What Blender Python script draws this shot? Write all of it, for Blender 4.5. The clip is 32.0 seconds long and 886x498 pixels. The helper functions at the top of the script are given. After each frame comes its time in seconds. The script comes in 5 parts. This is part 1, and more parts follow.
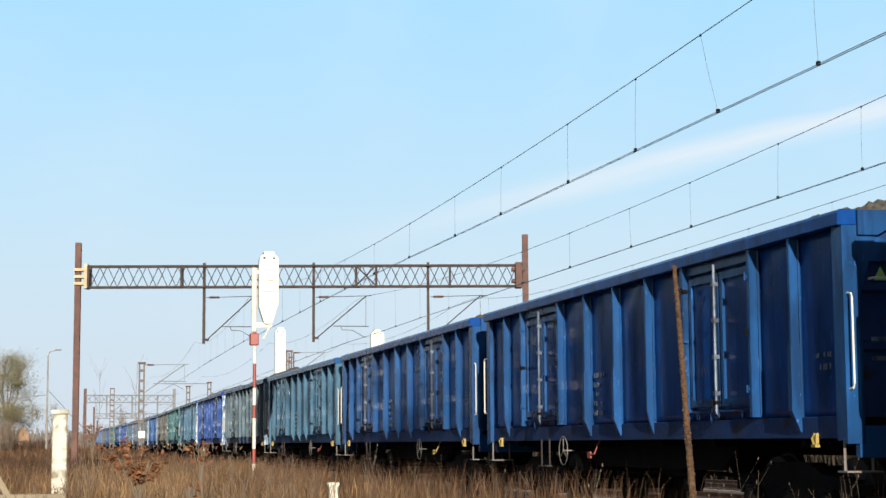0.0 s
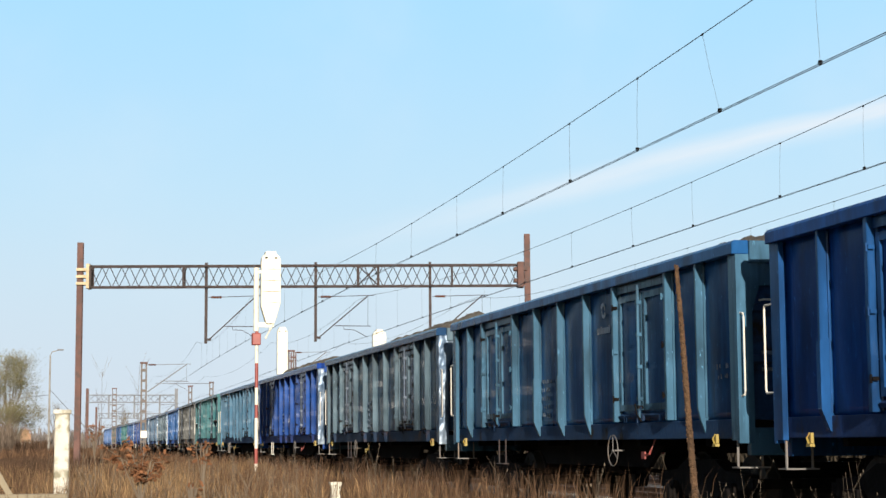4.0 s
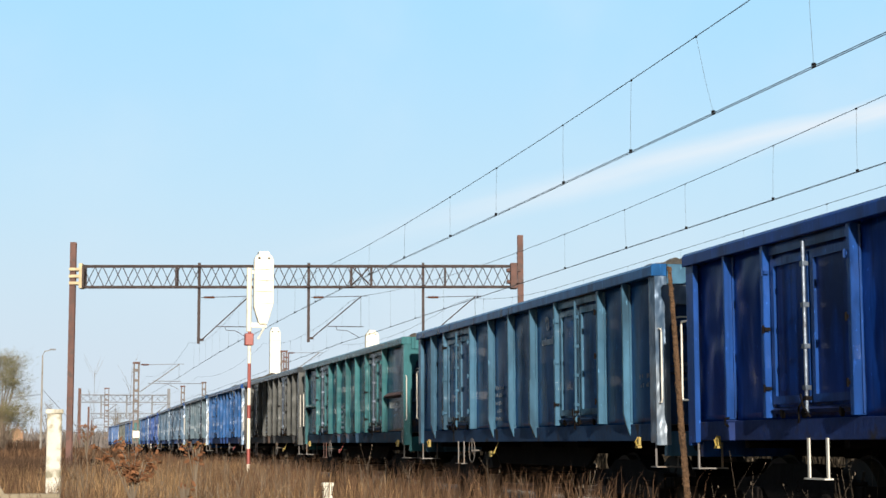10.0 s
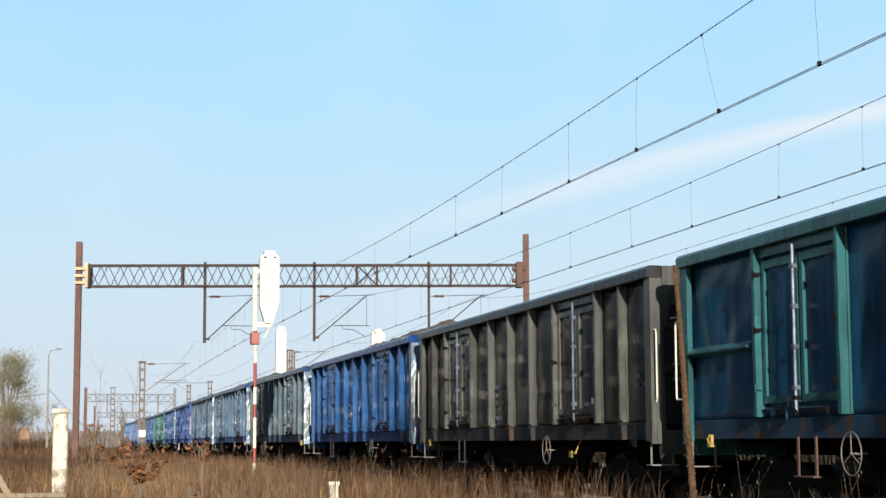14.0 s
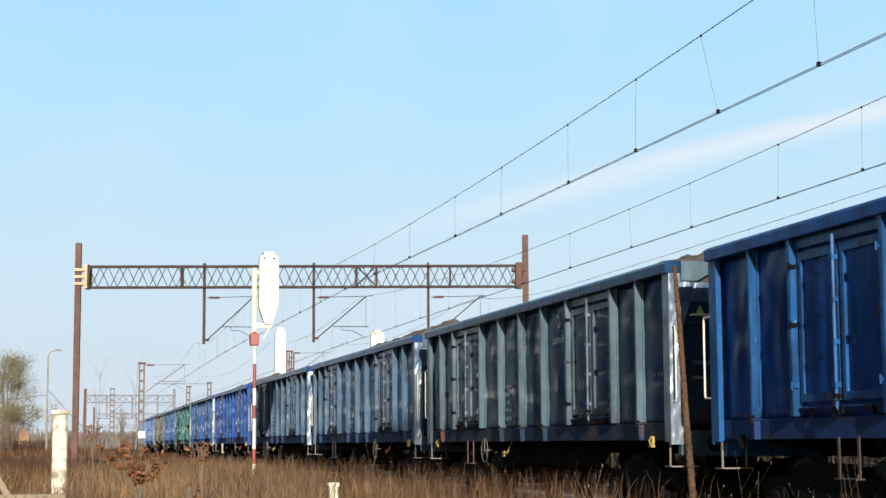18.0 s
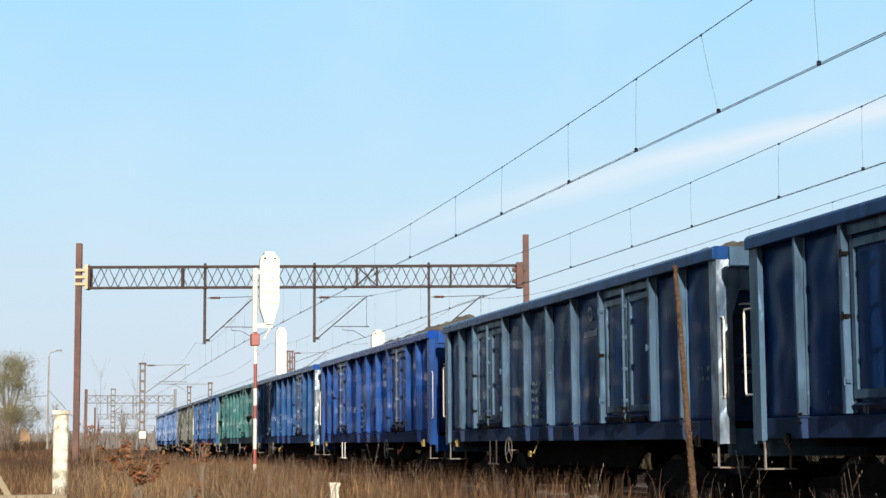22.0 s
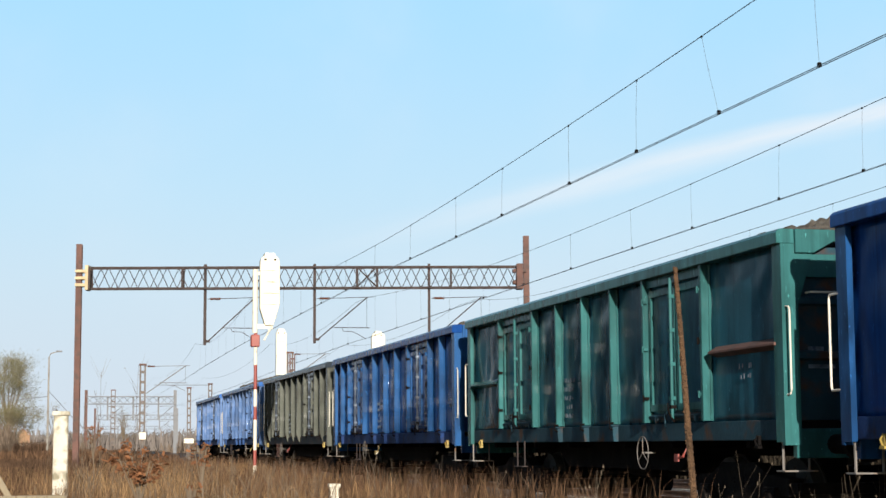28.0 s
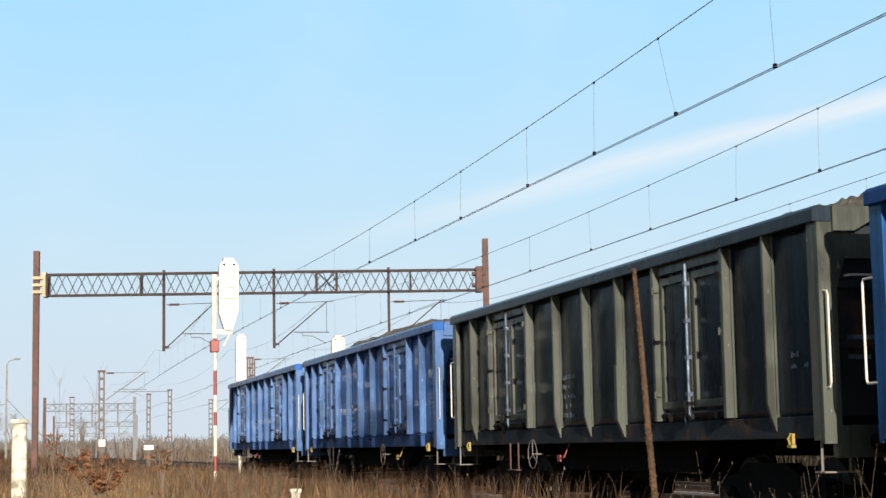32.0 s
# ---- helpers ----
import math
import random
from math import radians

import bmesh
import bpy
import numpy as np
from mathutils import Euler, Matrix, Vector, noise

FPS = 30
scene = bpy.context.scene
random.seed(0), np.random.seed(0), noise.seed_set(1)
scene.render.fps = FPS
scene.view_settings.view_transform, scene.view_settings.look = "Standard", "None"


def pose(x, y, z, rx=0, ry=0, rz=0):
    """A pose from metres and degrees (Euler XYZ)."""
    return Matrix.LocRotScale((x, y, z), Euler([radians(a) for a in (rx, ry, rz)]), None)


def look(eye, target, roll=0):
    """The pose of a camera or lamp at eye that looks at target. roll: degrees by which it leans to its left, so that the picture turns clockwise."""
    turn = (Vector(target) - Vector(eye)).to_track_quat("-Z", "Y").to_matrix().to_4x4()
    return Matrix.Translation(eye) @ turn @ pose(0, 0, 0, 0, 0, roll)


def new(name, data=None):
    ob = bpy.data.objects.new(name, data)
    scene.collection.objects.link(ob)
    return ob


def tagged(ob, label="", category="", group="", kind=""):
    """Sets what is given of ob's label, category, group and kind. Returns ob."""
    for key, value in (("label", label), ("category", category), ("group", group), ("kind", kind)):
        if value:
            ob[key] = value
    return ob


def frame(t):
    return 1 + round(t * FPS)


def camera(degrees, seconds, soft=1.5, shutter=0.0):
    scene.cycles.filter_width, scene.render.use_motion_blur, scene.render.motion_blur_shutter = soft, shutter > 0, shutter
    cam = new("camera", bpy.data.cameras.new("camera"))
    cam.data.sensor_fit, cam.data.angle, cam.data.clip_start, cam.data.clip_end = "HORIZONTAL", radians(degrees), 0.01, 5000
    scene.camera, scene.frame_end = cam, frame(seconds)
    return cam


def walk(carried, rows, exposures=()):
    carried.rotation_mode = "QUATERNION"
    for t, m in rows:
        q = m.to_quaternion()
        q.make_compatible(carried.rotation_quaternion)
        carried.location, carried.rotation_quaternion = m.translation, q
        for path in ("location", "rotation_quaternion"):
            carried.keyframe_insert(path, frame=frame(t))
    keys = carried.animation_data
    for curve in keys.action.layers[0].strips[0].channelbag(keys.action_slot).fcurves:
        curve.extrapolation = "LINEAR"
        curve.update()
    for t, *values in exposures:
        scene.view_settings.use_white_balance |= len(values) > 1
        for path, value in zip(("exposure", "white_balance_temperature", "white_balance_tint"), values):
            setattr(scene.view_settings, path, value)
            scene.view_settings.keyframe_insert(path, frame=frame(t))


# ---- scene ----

EXPOSURE = 0.6

# ---- camera: stands in the weeds beside the line, panning a little ----
EYE = (0.0, 0.0, 1.08)
cam = camera(29.3, 32.0, soft=1.5)
TURNS = [
    (0, 96.522, 0.326, -13.317), (0.5, 96.527, 0.383, -13.314), (1, 96.531, 0.406, -13.298), (1.5, 96.532, 0.376, -13.292),
    (2, 96.527, 0.348, -13.295), (2.5, 96.520, 0.368, -13.293), (3, 96.521, 0.380, -13.280), (3.5, 96.518, 0.360, -13.248),
    (5.5, 96.491, 0.398, -13.262), (6, 96.507, 0.389, -13.291), (6.5, 96.520, 0.398, -13.315), (7, 96.521, 0.394, -13.322),
    (7.5, 96.530, 0.369, -13.344), (8, 96.538, 0.352, -13.430), (8.5, 96.535, 0.331, -13.545), (9, 96.522, 0.306, -13.590),
    (9.5, 96.518, 0.249, -13.559), (10, 96.541, 0.180, -13.499), (10.5, 96.546, 0.181, -13.388), (11, 96.514, 0.213, -13.252),
    (11.5, 96.485, 0.224, -13.181), (12, 96.476, 0.222, -13.184), (12.5, 96.485, 0.225, -13.225), (13, 96.495, 0.213, -13.268),
    (13.5, 96.494, 0.201, -13.295), (14, 96.505, 0.245, -13.300), (14.5, 96.535, 0.277, -13.281), (16.5, 96.553, 0.306, -13.339),
    (17, 96.552, 0.310, -13.350), (17.5, 96.544, 0.282, -13.337), (18, 96.534, 0.284, -13.316), (18.5, 96.517, 0.310, -13.309),
    (19, 96.501, 0.324, -13.314), (19.5, 96.510, 0.337, -13.322), (20, 96.530, 0.328, -13.326), (20.5, 96.538, 0.312, -13.313),
    (21, 96.537, 0.328, -13.289), (21.5, 96.532, 0.355, -13.281), (22, 96.528, 0.380, -13.286), (22.5, 96.515, 0.396, -13.288),
    (23, 96.504, 0.386, -13.292), (23.5, 96.516, 0.345, -13.292), (24, 96.523, 0.316, -13.283), (24.5, 96.504, 0.344, -13.268),
    (25, 96.486, 0.382, -13.245), (25.5, 96.499, 0.382, -13.217), (27.5, 96.564, 0.308, -13.281), (28, 96.570, 0.326, -13.285),
    (28.5, 96.545, 0.344, -13.275), (29, 96.519, 0.377, -13.291), (29.5, 96.513, 0.407, -13.337), (30, 96.496, 0.437, -13.409),
    (30.5, 96.569, 0.524, -13.513), (31, 96.639, 0.652, -13.865), (31.5, 96.674, 0.837, -14.268), (32, 96.667, 1.001, -14.593)]
walk(cam, [(t, pose(*EYE, rx, ry, rz)) for t, rx, ry, rz in TURNS], exposures=[(0, EXPOSURE), (32, EXPOSURE)])

# ---- sky, sun ----
SUN_EL, SUN_AZ = 14.0, 187.0            # degrees; low behind the camera, a little to its left
world = bpy.data.worlds.new("sky")
scene.world = world
world.use_nodes = True
wn, wl = world.node_tree.nodes, world.node_tree.links
wn.clear()
SKY_STRENGTH = 0.05


def wmath(op, a, b=None):
    m = wn.new("ShaderNodeMath")
    m.operation = op
    for k, v in enumerate((a, b)):
        if isinstance(v, (int, float)):
            m.inputs[k].default_value = v
        elif v is not None:
            wl.new(v, m.inputs[k])
    return m.outputs[0]


def wmix(fac, a, b):
    m = wn.new("ShaderNodeMix")
    m.data_type = "RGBA"
    for sock, v in (("Factor", fac), ("A", a), ("B", b)):
        if isinstance(v, float):
            m.inputs[sock].default_value = v
        elif isinstance(v, tuple):
            m.inputs[sock].default_value = (*[0.66 * c / SKY_STRENGTH for c in v], 1)
        else:
            wl.new(v, m.inputs[sock])
    return m.outputs["Result"]


def wrange(v, lo, hi):
    m = wn.new("ShaderNodeMapRange")
    m.interpolation_type = "SMOOTHSTEP"
    m.inputs["From Min"].default_value, m.inputs["From Max"].default_value = lo, hi
    wl.new(v, m.inputs["Value"])
    return m.outputs["Result"]


sky = wn.new("ShaderNodeTexSky")
sky.sky_type, sky.sun_disc = "NISHITA", False
sky.sun_elevation, sky.sun_rotation = radians(SUN_EL), radians(SUN_AZ)
sky.altitude, sky.air_density, sky.dust_density, sky.ozone_density = 100, 1.0, 0.4, 1.5
wtc, wsep = wn.new("ShaderNodeTexCoord"), wn.new("ShaderNodeSeparateXYZ")
wl.new(wtc.outputs["Generated"], wsep.inputs[0])
wx, wy, wz = wsep.outputs
# thin haze that whitens the clear blue towards the horizon
haze = wmix(wrange(wz, 0.06, 0.30), (0.61, 0.81, 0.94), (0.41, 0.75, 1.03))
haze = wmix(wrange(wz, -0.02, 0.16), (0.67, 0.75, 0.84), haze)
colour = wmix(wmath("MAXIMUM", wrange(wz, 0.25, 0.50), wmath("SUBTRACT", 1.0, wrange(wy, 0.0, 0.75))), haze, sky.outputs["Color"])
# one long thin cirrus streak and faint veils
su, sv = wmath("DIVIDE", wx, wmath("MAXIMUM", wy, 0.05)), wmath("DIVIDE", wz, wmath("MAXIMUM", wy, 0.05))
wno = wn.new("ShaderNodeTexNoise")
wno.inputs["Scale"].default_value, wno.inputs["Detail"].default_value = 7.0, 5.0
wl.new(wtc.outputs["Generated"], wno.inputs["Vector"])
wst = wn.new("ShaderNodeCombineXYZ")         # wisps drawn out along the streak
wl.new(wmath("MULTIPLY", wmath("ADD", su, wmath("MULTIPLY", sv, 0.27)), 5.0), wst.inputs[0])
wl.new(wmath("MULTIPLY", wmath("SUBTRACT", sv, wmath("MULTIPLY", su, 0.27)), 60.0), wst.inputs[1])
wfib = wn.new("ShaderNodeTexNoise")
wfib.inputs["Scale"].default_value, wfib.inputs["Detail"].default_value = 1.0, 4.0
wl.new(wst.outputs[0], wfib.inputs["Vector"])
middle = wmath("ADD", wmath("MULTIPLY", su, 0.268), 0.0735)
across = wmath("ABSOLUTE", wmath("ADD", wmath("SUBTRACT", sv, middle), wmath("MULTIPLY", wmath("SUBTRACT", wno.outputs["Fac"], 0.5), 0.02)))
streak = wmath("MULTIPLY", wmath("SUBTRACT", 1.0, wrange(across, 0.0, 0.016)), wmath("MULTIPLY", wrange(su, 0.08, 0.46), 0.95))
streak = wmath("MULTIPLY", streak, wmath("ADD", wmath("MULTIPLY", wrange(wfib.outputs["Fac"], 0.3, 0.7), 0.6), 0.4))
streak = wmath("MULTIPLY", streak, wrange(wy, 0.05, 0.4))
veil = wmath("MULTIPLY", wrange(wno.outputs["Fac"], 0.45, 0.85), 0.25)
colour = wmix(wmath("MAXIMUM", streak, veil), colour, (0.84, 0.90, 0.96))
wbg, wout = wn.new("ShaderNodeBackground"), wn.new("ShaderNodeOutputWorld")
wbg.inputs["Strength"].default_value = SKY_STRENGTH
wl.new(colour, wbg.inputs["Color"])
wl.new(wbg.outputs["Background"], wout.inputs["Surface"])

SUN_WAY = Vector((math.sin(radians(SUN_AZ)) * math.cos(radians(SUN_EL)), math.cos(radians(SUN_AZ)) * math.cos(radians(SUN_EL)),
                  math.sin(radians(SUN_EL))))
sun = new("sun", bpy.data.lights.new("sun", "SUN"))
sun.data.energy, sun.data.angle, sun.data.color = 5.0, radians(0.55), (1.0, 0.91, 0.78)
sun.matrix_world = look(SUN_WAY * 100, (0, 0, 0))


# ---- materials ----
def mat(name, base, rough=0.6, metal=0.0, var=0.2, scale=2.0, fine=18.0, bump=0.15, stain=None, amount=0.0, stain_scale=4.0,
        stretch=(1, 1, 1), chalk=None, rnd=0.0, island=False, spec=0.5, dent=0.0):
    """A painted, rusty, dusty or woody surface: base colour with variation at two scales and stains of a second colour."""
    m = bpy.data.materials.new(name)
    m.use_nodes = True
    n, l = m.node_tree.nodes, m.node_tree.links
    bsdf = n["Principled BSDF"]
    bsdf.inputs["Roughness"].default_value, bsdf.inputs["Metallic"].default_value = rough, metal
    bsdf.inputs["Specular IOR Level"].default_value = spec
    tc, mp = n.new("ShaderNodeTexCoord"), n.new("ShaderNodeMapping")
    mp.inputs["Scale"].default_value = stretch
    l.new(tc.outputs["Object"], mp.inputs["Vector"])
    if not island:
        oi, add = n.new("ShaderNodeObjectInfo"), n.new("ShaderNodeVectorMath")
        mul = n.new("ShaderNodeMath")
        mul.operation, mul.inputs[1].default_value = "MULTIPLY", 37.0
        add.operation = "ADD"
        l.new(oi.outputs["Random"], mul.inputs[0])
        l.new(mp.outputs["Vector"], add.inputs[0])
        l.new(mul.outputs[0], add.inputs[1])
        vec = add.outputs["Vector"]
    else:
        vec = mp.outputs["Vector"]

    def noise_at(sc, detail=4.0):
        t = n.new("ShaderNodeTexNoise")
        t.inputs["Scale"].default_value, t.inputs["Detail"].default_value = sc, detail
        l.new(vec, t.inputs["Vector"])
        return t.outputs["Fac"]

    def mix(fac, a, b):
        x = n.new("ShaderNodeMix")
        x.data_type = "RGBA"
        l.new(fac, x.inputs["Factor"])
        for sock, v in (("A", a), ("B", b)):
            if isinstance(v, tuple):
                x.inputs[sock].default_value = (*v, 1)
            else:
                l.new(v, x.inputs[sock])
        return x.outputs["Result"]

    def ramp(fac, lo, hi):
        r = n.new("ShaderNodeMapRange")
        r.inputs["From Min"].default_value, r.inputs["From Max"].default_value = lo, hi
        l.new(fac, r.inputs["Value"])
        return r.outputs["Result"]

    dark, light = tuple(c * (1 - var) for c in base), tuple(min(1, c * (1 + var)) for c in base)
    coarse, grain = noise_at(scale), noise_at(fine, 6.0)
    col = mix(ramp(coarse, 0.3, 0.7), dark, light)
    col = mix(ramp(grain, 0.35, 0.9), col, tuple(c * (1 - 0.7 * var) for c in base))
    if stain:
        col = mix(ramp(noise_at(stain_scale, 8.0), 0.62 - 0.3 * amount, 0.70 - 0.12 * amount), col, stain)
    if chalk:                                  # dusty, bleached patches and fine scratches
        col = mix(ramp(noise_at(2.7, 7.0), 0.56, 0.86), col, chalk)
        col = mix(ramp(noise_at(stain_scale * 6, 9.0), 0.66, 0.74), col, chalk)
        sp = n.new("ShaderNodeMapping")         # runs of dirt down the sheet
        sp.inputs["Scale"].default_value = (7, 7, 0.35)
        l.new(vec, sp.inputs["Vector"])
        st = n.new("ShaderNodeTexNoise")
        st.inputs["Scale"].default_value, st.inputs["Detail"].default_value = 1.0, 5.0
        l.new(sp.outputs["Vector"], st.inputs["Vector"])
        col = mix(ramp(st.outputs["Fac"], 0.56, 0.80), col, tuple(0.45 * c + 0.0006 for c in base))
        col = mix(ramp(noise_at(23.0, 3.0), 0.70, 0.74), col, tuple(2.2 * c + 0.006 for c in base))
    if rnd or island:
        hsv = n.new("ShaderNodeHueSaturation")
        src = n.new("ShaderNodeNewGeometry").outputs["Random Per Island"] if island else oi.outputs["Random"]
        rr = n.new("ShaderNodeMapRange")
        rr.inputs["To Min"].default_value, rr.inputs["To Max"].default_value = 1 - rnd, 1 + rnd
        l.new(src, rr.inputs["Value"])
        l.new(rr.outputs["Result"], hsv.inputs["Value"])
        l.new(col, hsv.inputs["Color"])
        col = hsv.outputs["Color"]
    l.new(col, bsdf.inputs["Base Color"])
    if bump:
        b = n.new("ShaderNodeBump")
        b.inputs["Strength"].default_value, b.inputs["Distance"].default_value = bump, 0.02
        l.new(grain, b.inputs["Height"])
        if dent:                               # shallow buckles in the plate
            d = n.new("ShaderNodeBump")
            d.inputs["Strength"].default_value, d.inputs["Distance"].default_value = dent, 0.05
            l.new(noise_at(4.5, 2.0), d.inputs["Height"])
            l.new(d.outputs["Normal"], b.inputs["Normal"])
        l.new(b.outputs["Normal"], bsdf.inputs["Normal"])
    return m


RUST = (0.16, 0.075, 0.04)


def paint(name, base, rough=0.2, spec=0.26, dirt=0.45):
    return mat(name, base, rough, 0, 0.22, 1.1, 14.0, 0.05, tuple(0.5 * c + 0.0015 for c in base), dirt, 1.6, (1.6, 1.6, 0.5), spec=spec,
               chalk=tuple(min(1.0, 1.6 * c + 0.003) for c in base), dent=0.03)


# colour word, faded coat of ribs, bluer copy with shade painted in for sheets
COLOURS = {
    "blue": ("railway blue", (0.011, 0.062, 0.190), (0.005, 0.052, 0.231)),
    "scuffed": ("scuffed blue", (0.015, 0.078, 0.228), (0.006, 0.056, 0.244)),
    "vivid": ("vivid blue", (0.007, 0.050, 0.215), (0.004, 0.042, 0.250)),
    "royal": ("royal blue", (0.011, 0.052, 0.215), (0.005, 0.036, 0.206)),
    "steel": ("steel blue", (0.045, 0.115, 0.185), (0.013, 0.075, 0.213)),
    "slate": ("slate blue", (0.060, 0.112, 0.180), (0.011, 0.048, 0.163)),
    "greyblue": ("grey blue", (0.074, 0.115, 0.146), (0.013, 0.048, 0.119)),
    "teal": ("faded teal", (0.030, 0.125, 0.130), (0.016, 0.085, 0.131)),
    "petrol": ("faded teal with shade-navy sheets", (0.028, 0.115, 0.130), (0.010, 0.064, 0.140)),
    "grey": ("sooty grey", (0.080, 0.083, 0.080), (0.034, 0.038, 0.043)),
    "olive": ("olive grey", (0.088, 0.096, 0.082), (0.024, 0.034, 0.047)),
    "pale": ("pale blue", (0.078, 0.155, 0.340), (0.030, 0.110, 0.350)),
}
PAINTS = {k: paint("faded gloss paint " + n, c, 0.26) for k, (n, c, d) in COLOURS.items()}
# Sheet copies hold their shade in the colour, with less gloss.
SHADED_SHEETS = {k: paint("dulled shade-toned paint " + n, d, 0.24, 0.13) for k, (n, c, d) in COLOURS.items()}
# Half-dark sheet coat: grime on sills and door gear, painted shade on end walls.
GRIME_AND_SHADE = {k: mat("grimy sill and shaded end of " + k, tuple(0.5 * c + 0.002 for c in v[2]), 0.75, 0.0, 0.4, 1.5, 16, 0.3, (0.060, 0.032, 0.020) if k in ("grey", "olive", "greyblue", "teal", "petrol") else (0.016, 0.012, 0.010),
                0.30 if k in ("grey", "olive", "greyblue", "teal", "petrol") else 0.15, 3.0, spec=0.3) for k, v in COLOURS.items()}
M_WORN = mat("lock bar worn to bright steel", (0.11, 0.14, 0.19), 0.34, 0.40, 0.35, 4, 22, 0.15, (0.05, 0.06, 0.08), 0.4, 6)
# Near-black steel for underframe, bogies, hooks and clips.
M_UNDER = mat("near-black underframe steel", (0.007, 0.006, 0.006), 0.9, 0.0, 0.35, 3, 25, 0.3, (0.010, 0.008, 0.007), 0.3, spec=0.08)
M_BARE = mat("scraped dented bare steel", (0.21, 0.26, 0.32), 0.36, 0.30, 0.35, 3, 9, 0.35, (0.05, 0.09, 0.15), 0.75, 3.0, (1, 1, 0.6), dent=1.0)
M_WHEEL = mat("worn wheel steel", (0.02, 0.016, 0.014), 0.7, 0.2, 0.3, 5, 30, 0.1)
M_RAIL = mat("rusty rail steel", (0.13, 0.075, 0.05), 0.6, 0.4, 0.3, 3, 40, 0.1)
M_BEAM = mat("dark brown lattice steel", (0.045, 0.0315, 0.03), 0.85, 0.0, 0.3, 1.5, 22, 0.2, (0.03, 0.024, 0.022), 0.3)
M_RUSTY = mat("rusted brown steel", (0.108, 0.054, 0.044), 0.8, 0.0, 0.3, 1.5, 22, 0.2, (0.07, 0.045, 0.04), 0.4)
M_WHITE = mat("weathered white paint", (0.64, 0.61, 0.51), 0.45, 0, 0.06, 2, 20, 0.05, (0.45, 0.42, 0.36), 0.1)
M_CREAM = mat("whitewashed concrete", (0.555, 0.525, 0.45), 0.8, 0, 0.1, 3, 25, 0.2, (0.22, 0.20, 0.14), 0.5, 5)
M_RED = mat("faded signal red paint", (0.24, 0.05, 0.04), 0.5, 0, 0.2, 3, 20, 0.1)
M_YELLOW = mat("yellow paint", (0.30, 0.22, 0.05), 0.5, 0, 0.15, 5, 30, 0.1, (0.25, 0.15, 0.04), 0.2, 9)
M_SIGN = mat("yellow green sign enamel", (0.35, 0.55, 0.12), 0.4, 0, 0.1, 5, 30, 0)
M_OCHRE = mat("sunlit ochre rust", (0.46, 0.36, 0.22), 0.7, 0, 0.25, 3, 20, 0.15)
M_HANDRAIL = mat("off white handrail paint", (0.585, 0.555, 0.495), 0.45, 0, 0.08, 4, 30, 0.05)
M_WIRE = mat("weathered copper wire", (0.13, 0.14, 0.15), 0.5, 0.5, 0.2, 2, 20, 0.0)
M_INSUL = mat("brown glazed porcelain", (0.12, 0.05, 0.03), 0.2, 0, 0.2, 5, 30, 0.0)
M_CONCRETE = mat("grey concrete", (0.255, 0.24, 0.2175), 0.9, 0, 0.15, 3, 30, 0.2, (0.16, 0.13, 0.10), 0.3)
M_MAST = mat("pale galvanised steel", (0.17, 0.158, 0.15), 0.6, 0.2, 0.2, 3, 20, 0.1, (0.2, 0.13, 0.08), 0.3)
M_MASTDARK = mat("dulled grey brown steel", (0.115, 0.098, 0.090), 0.7, 0.1, 0.25, 3, 20, 0.1, (0.14, 0.09, 0.06), 0.3)
# Distance haze is mixed into this steel's grey.
M_FARSTEEL = mat("haze-greyed far steelwork", (0.165, 0.1725, 0.1875), 0.8, 0, 0.15, 2, 20, 0.0)
M_BALLAST = mat("crushed stone ballast", (0.10, 0.085, 0.072), 0.95, 0, 0.4, 8, 60, 0.8, (0.07, 0.055, 0.045), 0.3, 5)
M_GRAVEL = mat("brown grey crushed stone load", (0.095, 0.085, 0.072), 0.95, 0, 0.5, 6, 45, 1.0, (0.06, 0.05, 0.04), 0.3, 8)
M_GROUND = mat("dry winter soil and thatch", (0.15, 0.1013, 0.0562), 0.95, 0, 0.35, 0.6, 9, 0.6, (0.10, 0.065, 0.035), 0.4, 1.3)
M_STRAW = mat("dry straw grass", (0.24, 0.152, 0.076), 0.8, 0, 0.35, 0.5, 8, 0, rnd=0.6, island=True, spec=0.2)
M_BROWNGRASS = mat("brown dead grass", (0.098, 0.056, 0.032), 0.85, 0, 0.35, 0.5, 8, 0, rnd=0.6, island=True, spec=0.2)
M_STEM = mat("grey brown weed stem", (0.145, 0.115, 0.085), 0.85, 0, 0.25, 2, 20, 0.1, rnd=0.35, island=True, spec=0.2)
M_MULLEIN = mat("crumbly brown seed stalk", (0.085, 0.046, 0.022), 0.95, 0, 0.4, 12, 90, 0.8, (0.11, 0.06, 0.03), 0.4, 40)
M_OAKLEAF = mat("rust red dead leaf", (0.165, 0.074, 0.035), 0.8, 0, 0.25, 5, 30, 0.2, rnd=0.4, island=True, spec=0.2)
M_BARK = mat("grey brown bark", (0.16, 0.125, 0.09), 0.9, 0, 0.3, 3, 20, 0.4)
M_TWIG = mat("olive budding twigs", (0.18, 0.1613, 0.0863), 0.9, 0, 0.2, 0.6, 6, 0, rnd=0.35, island=True, spec=0.2)
# Far brush and woods carry distance haze in their greyed colours.
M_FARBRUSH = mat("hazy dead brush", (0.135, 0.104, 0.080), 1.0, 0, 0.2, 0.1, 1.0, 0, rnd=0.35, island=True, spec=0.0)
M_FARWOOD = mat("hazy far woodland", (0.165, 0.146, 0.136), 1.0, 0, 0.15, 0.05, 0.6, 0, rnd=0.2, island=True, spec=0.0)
M_DARKSCRUB = mat("blackish bramble scrub", (0.035, 0.028, 0.020), 0.95, 0, 0.3, 0.6, 6, 0, rnd=0.45, island=True, spec=0.1)
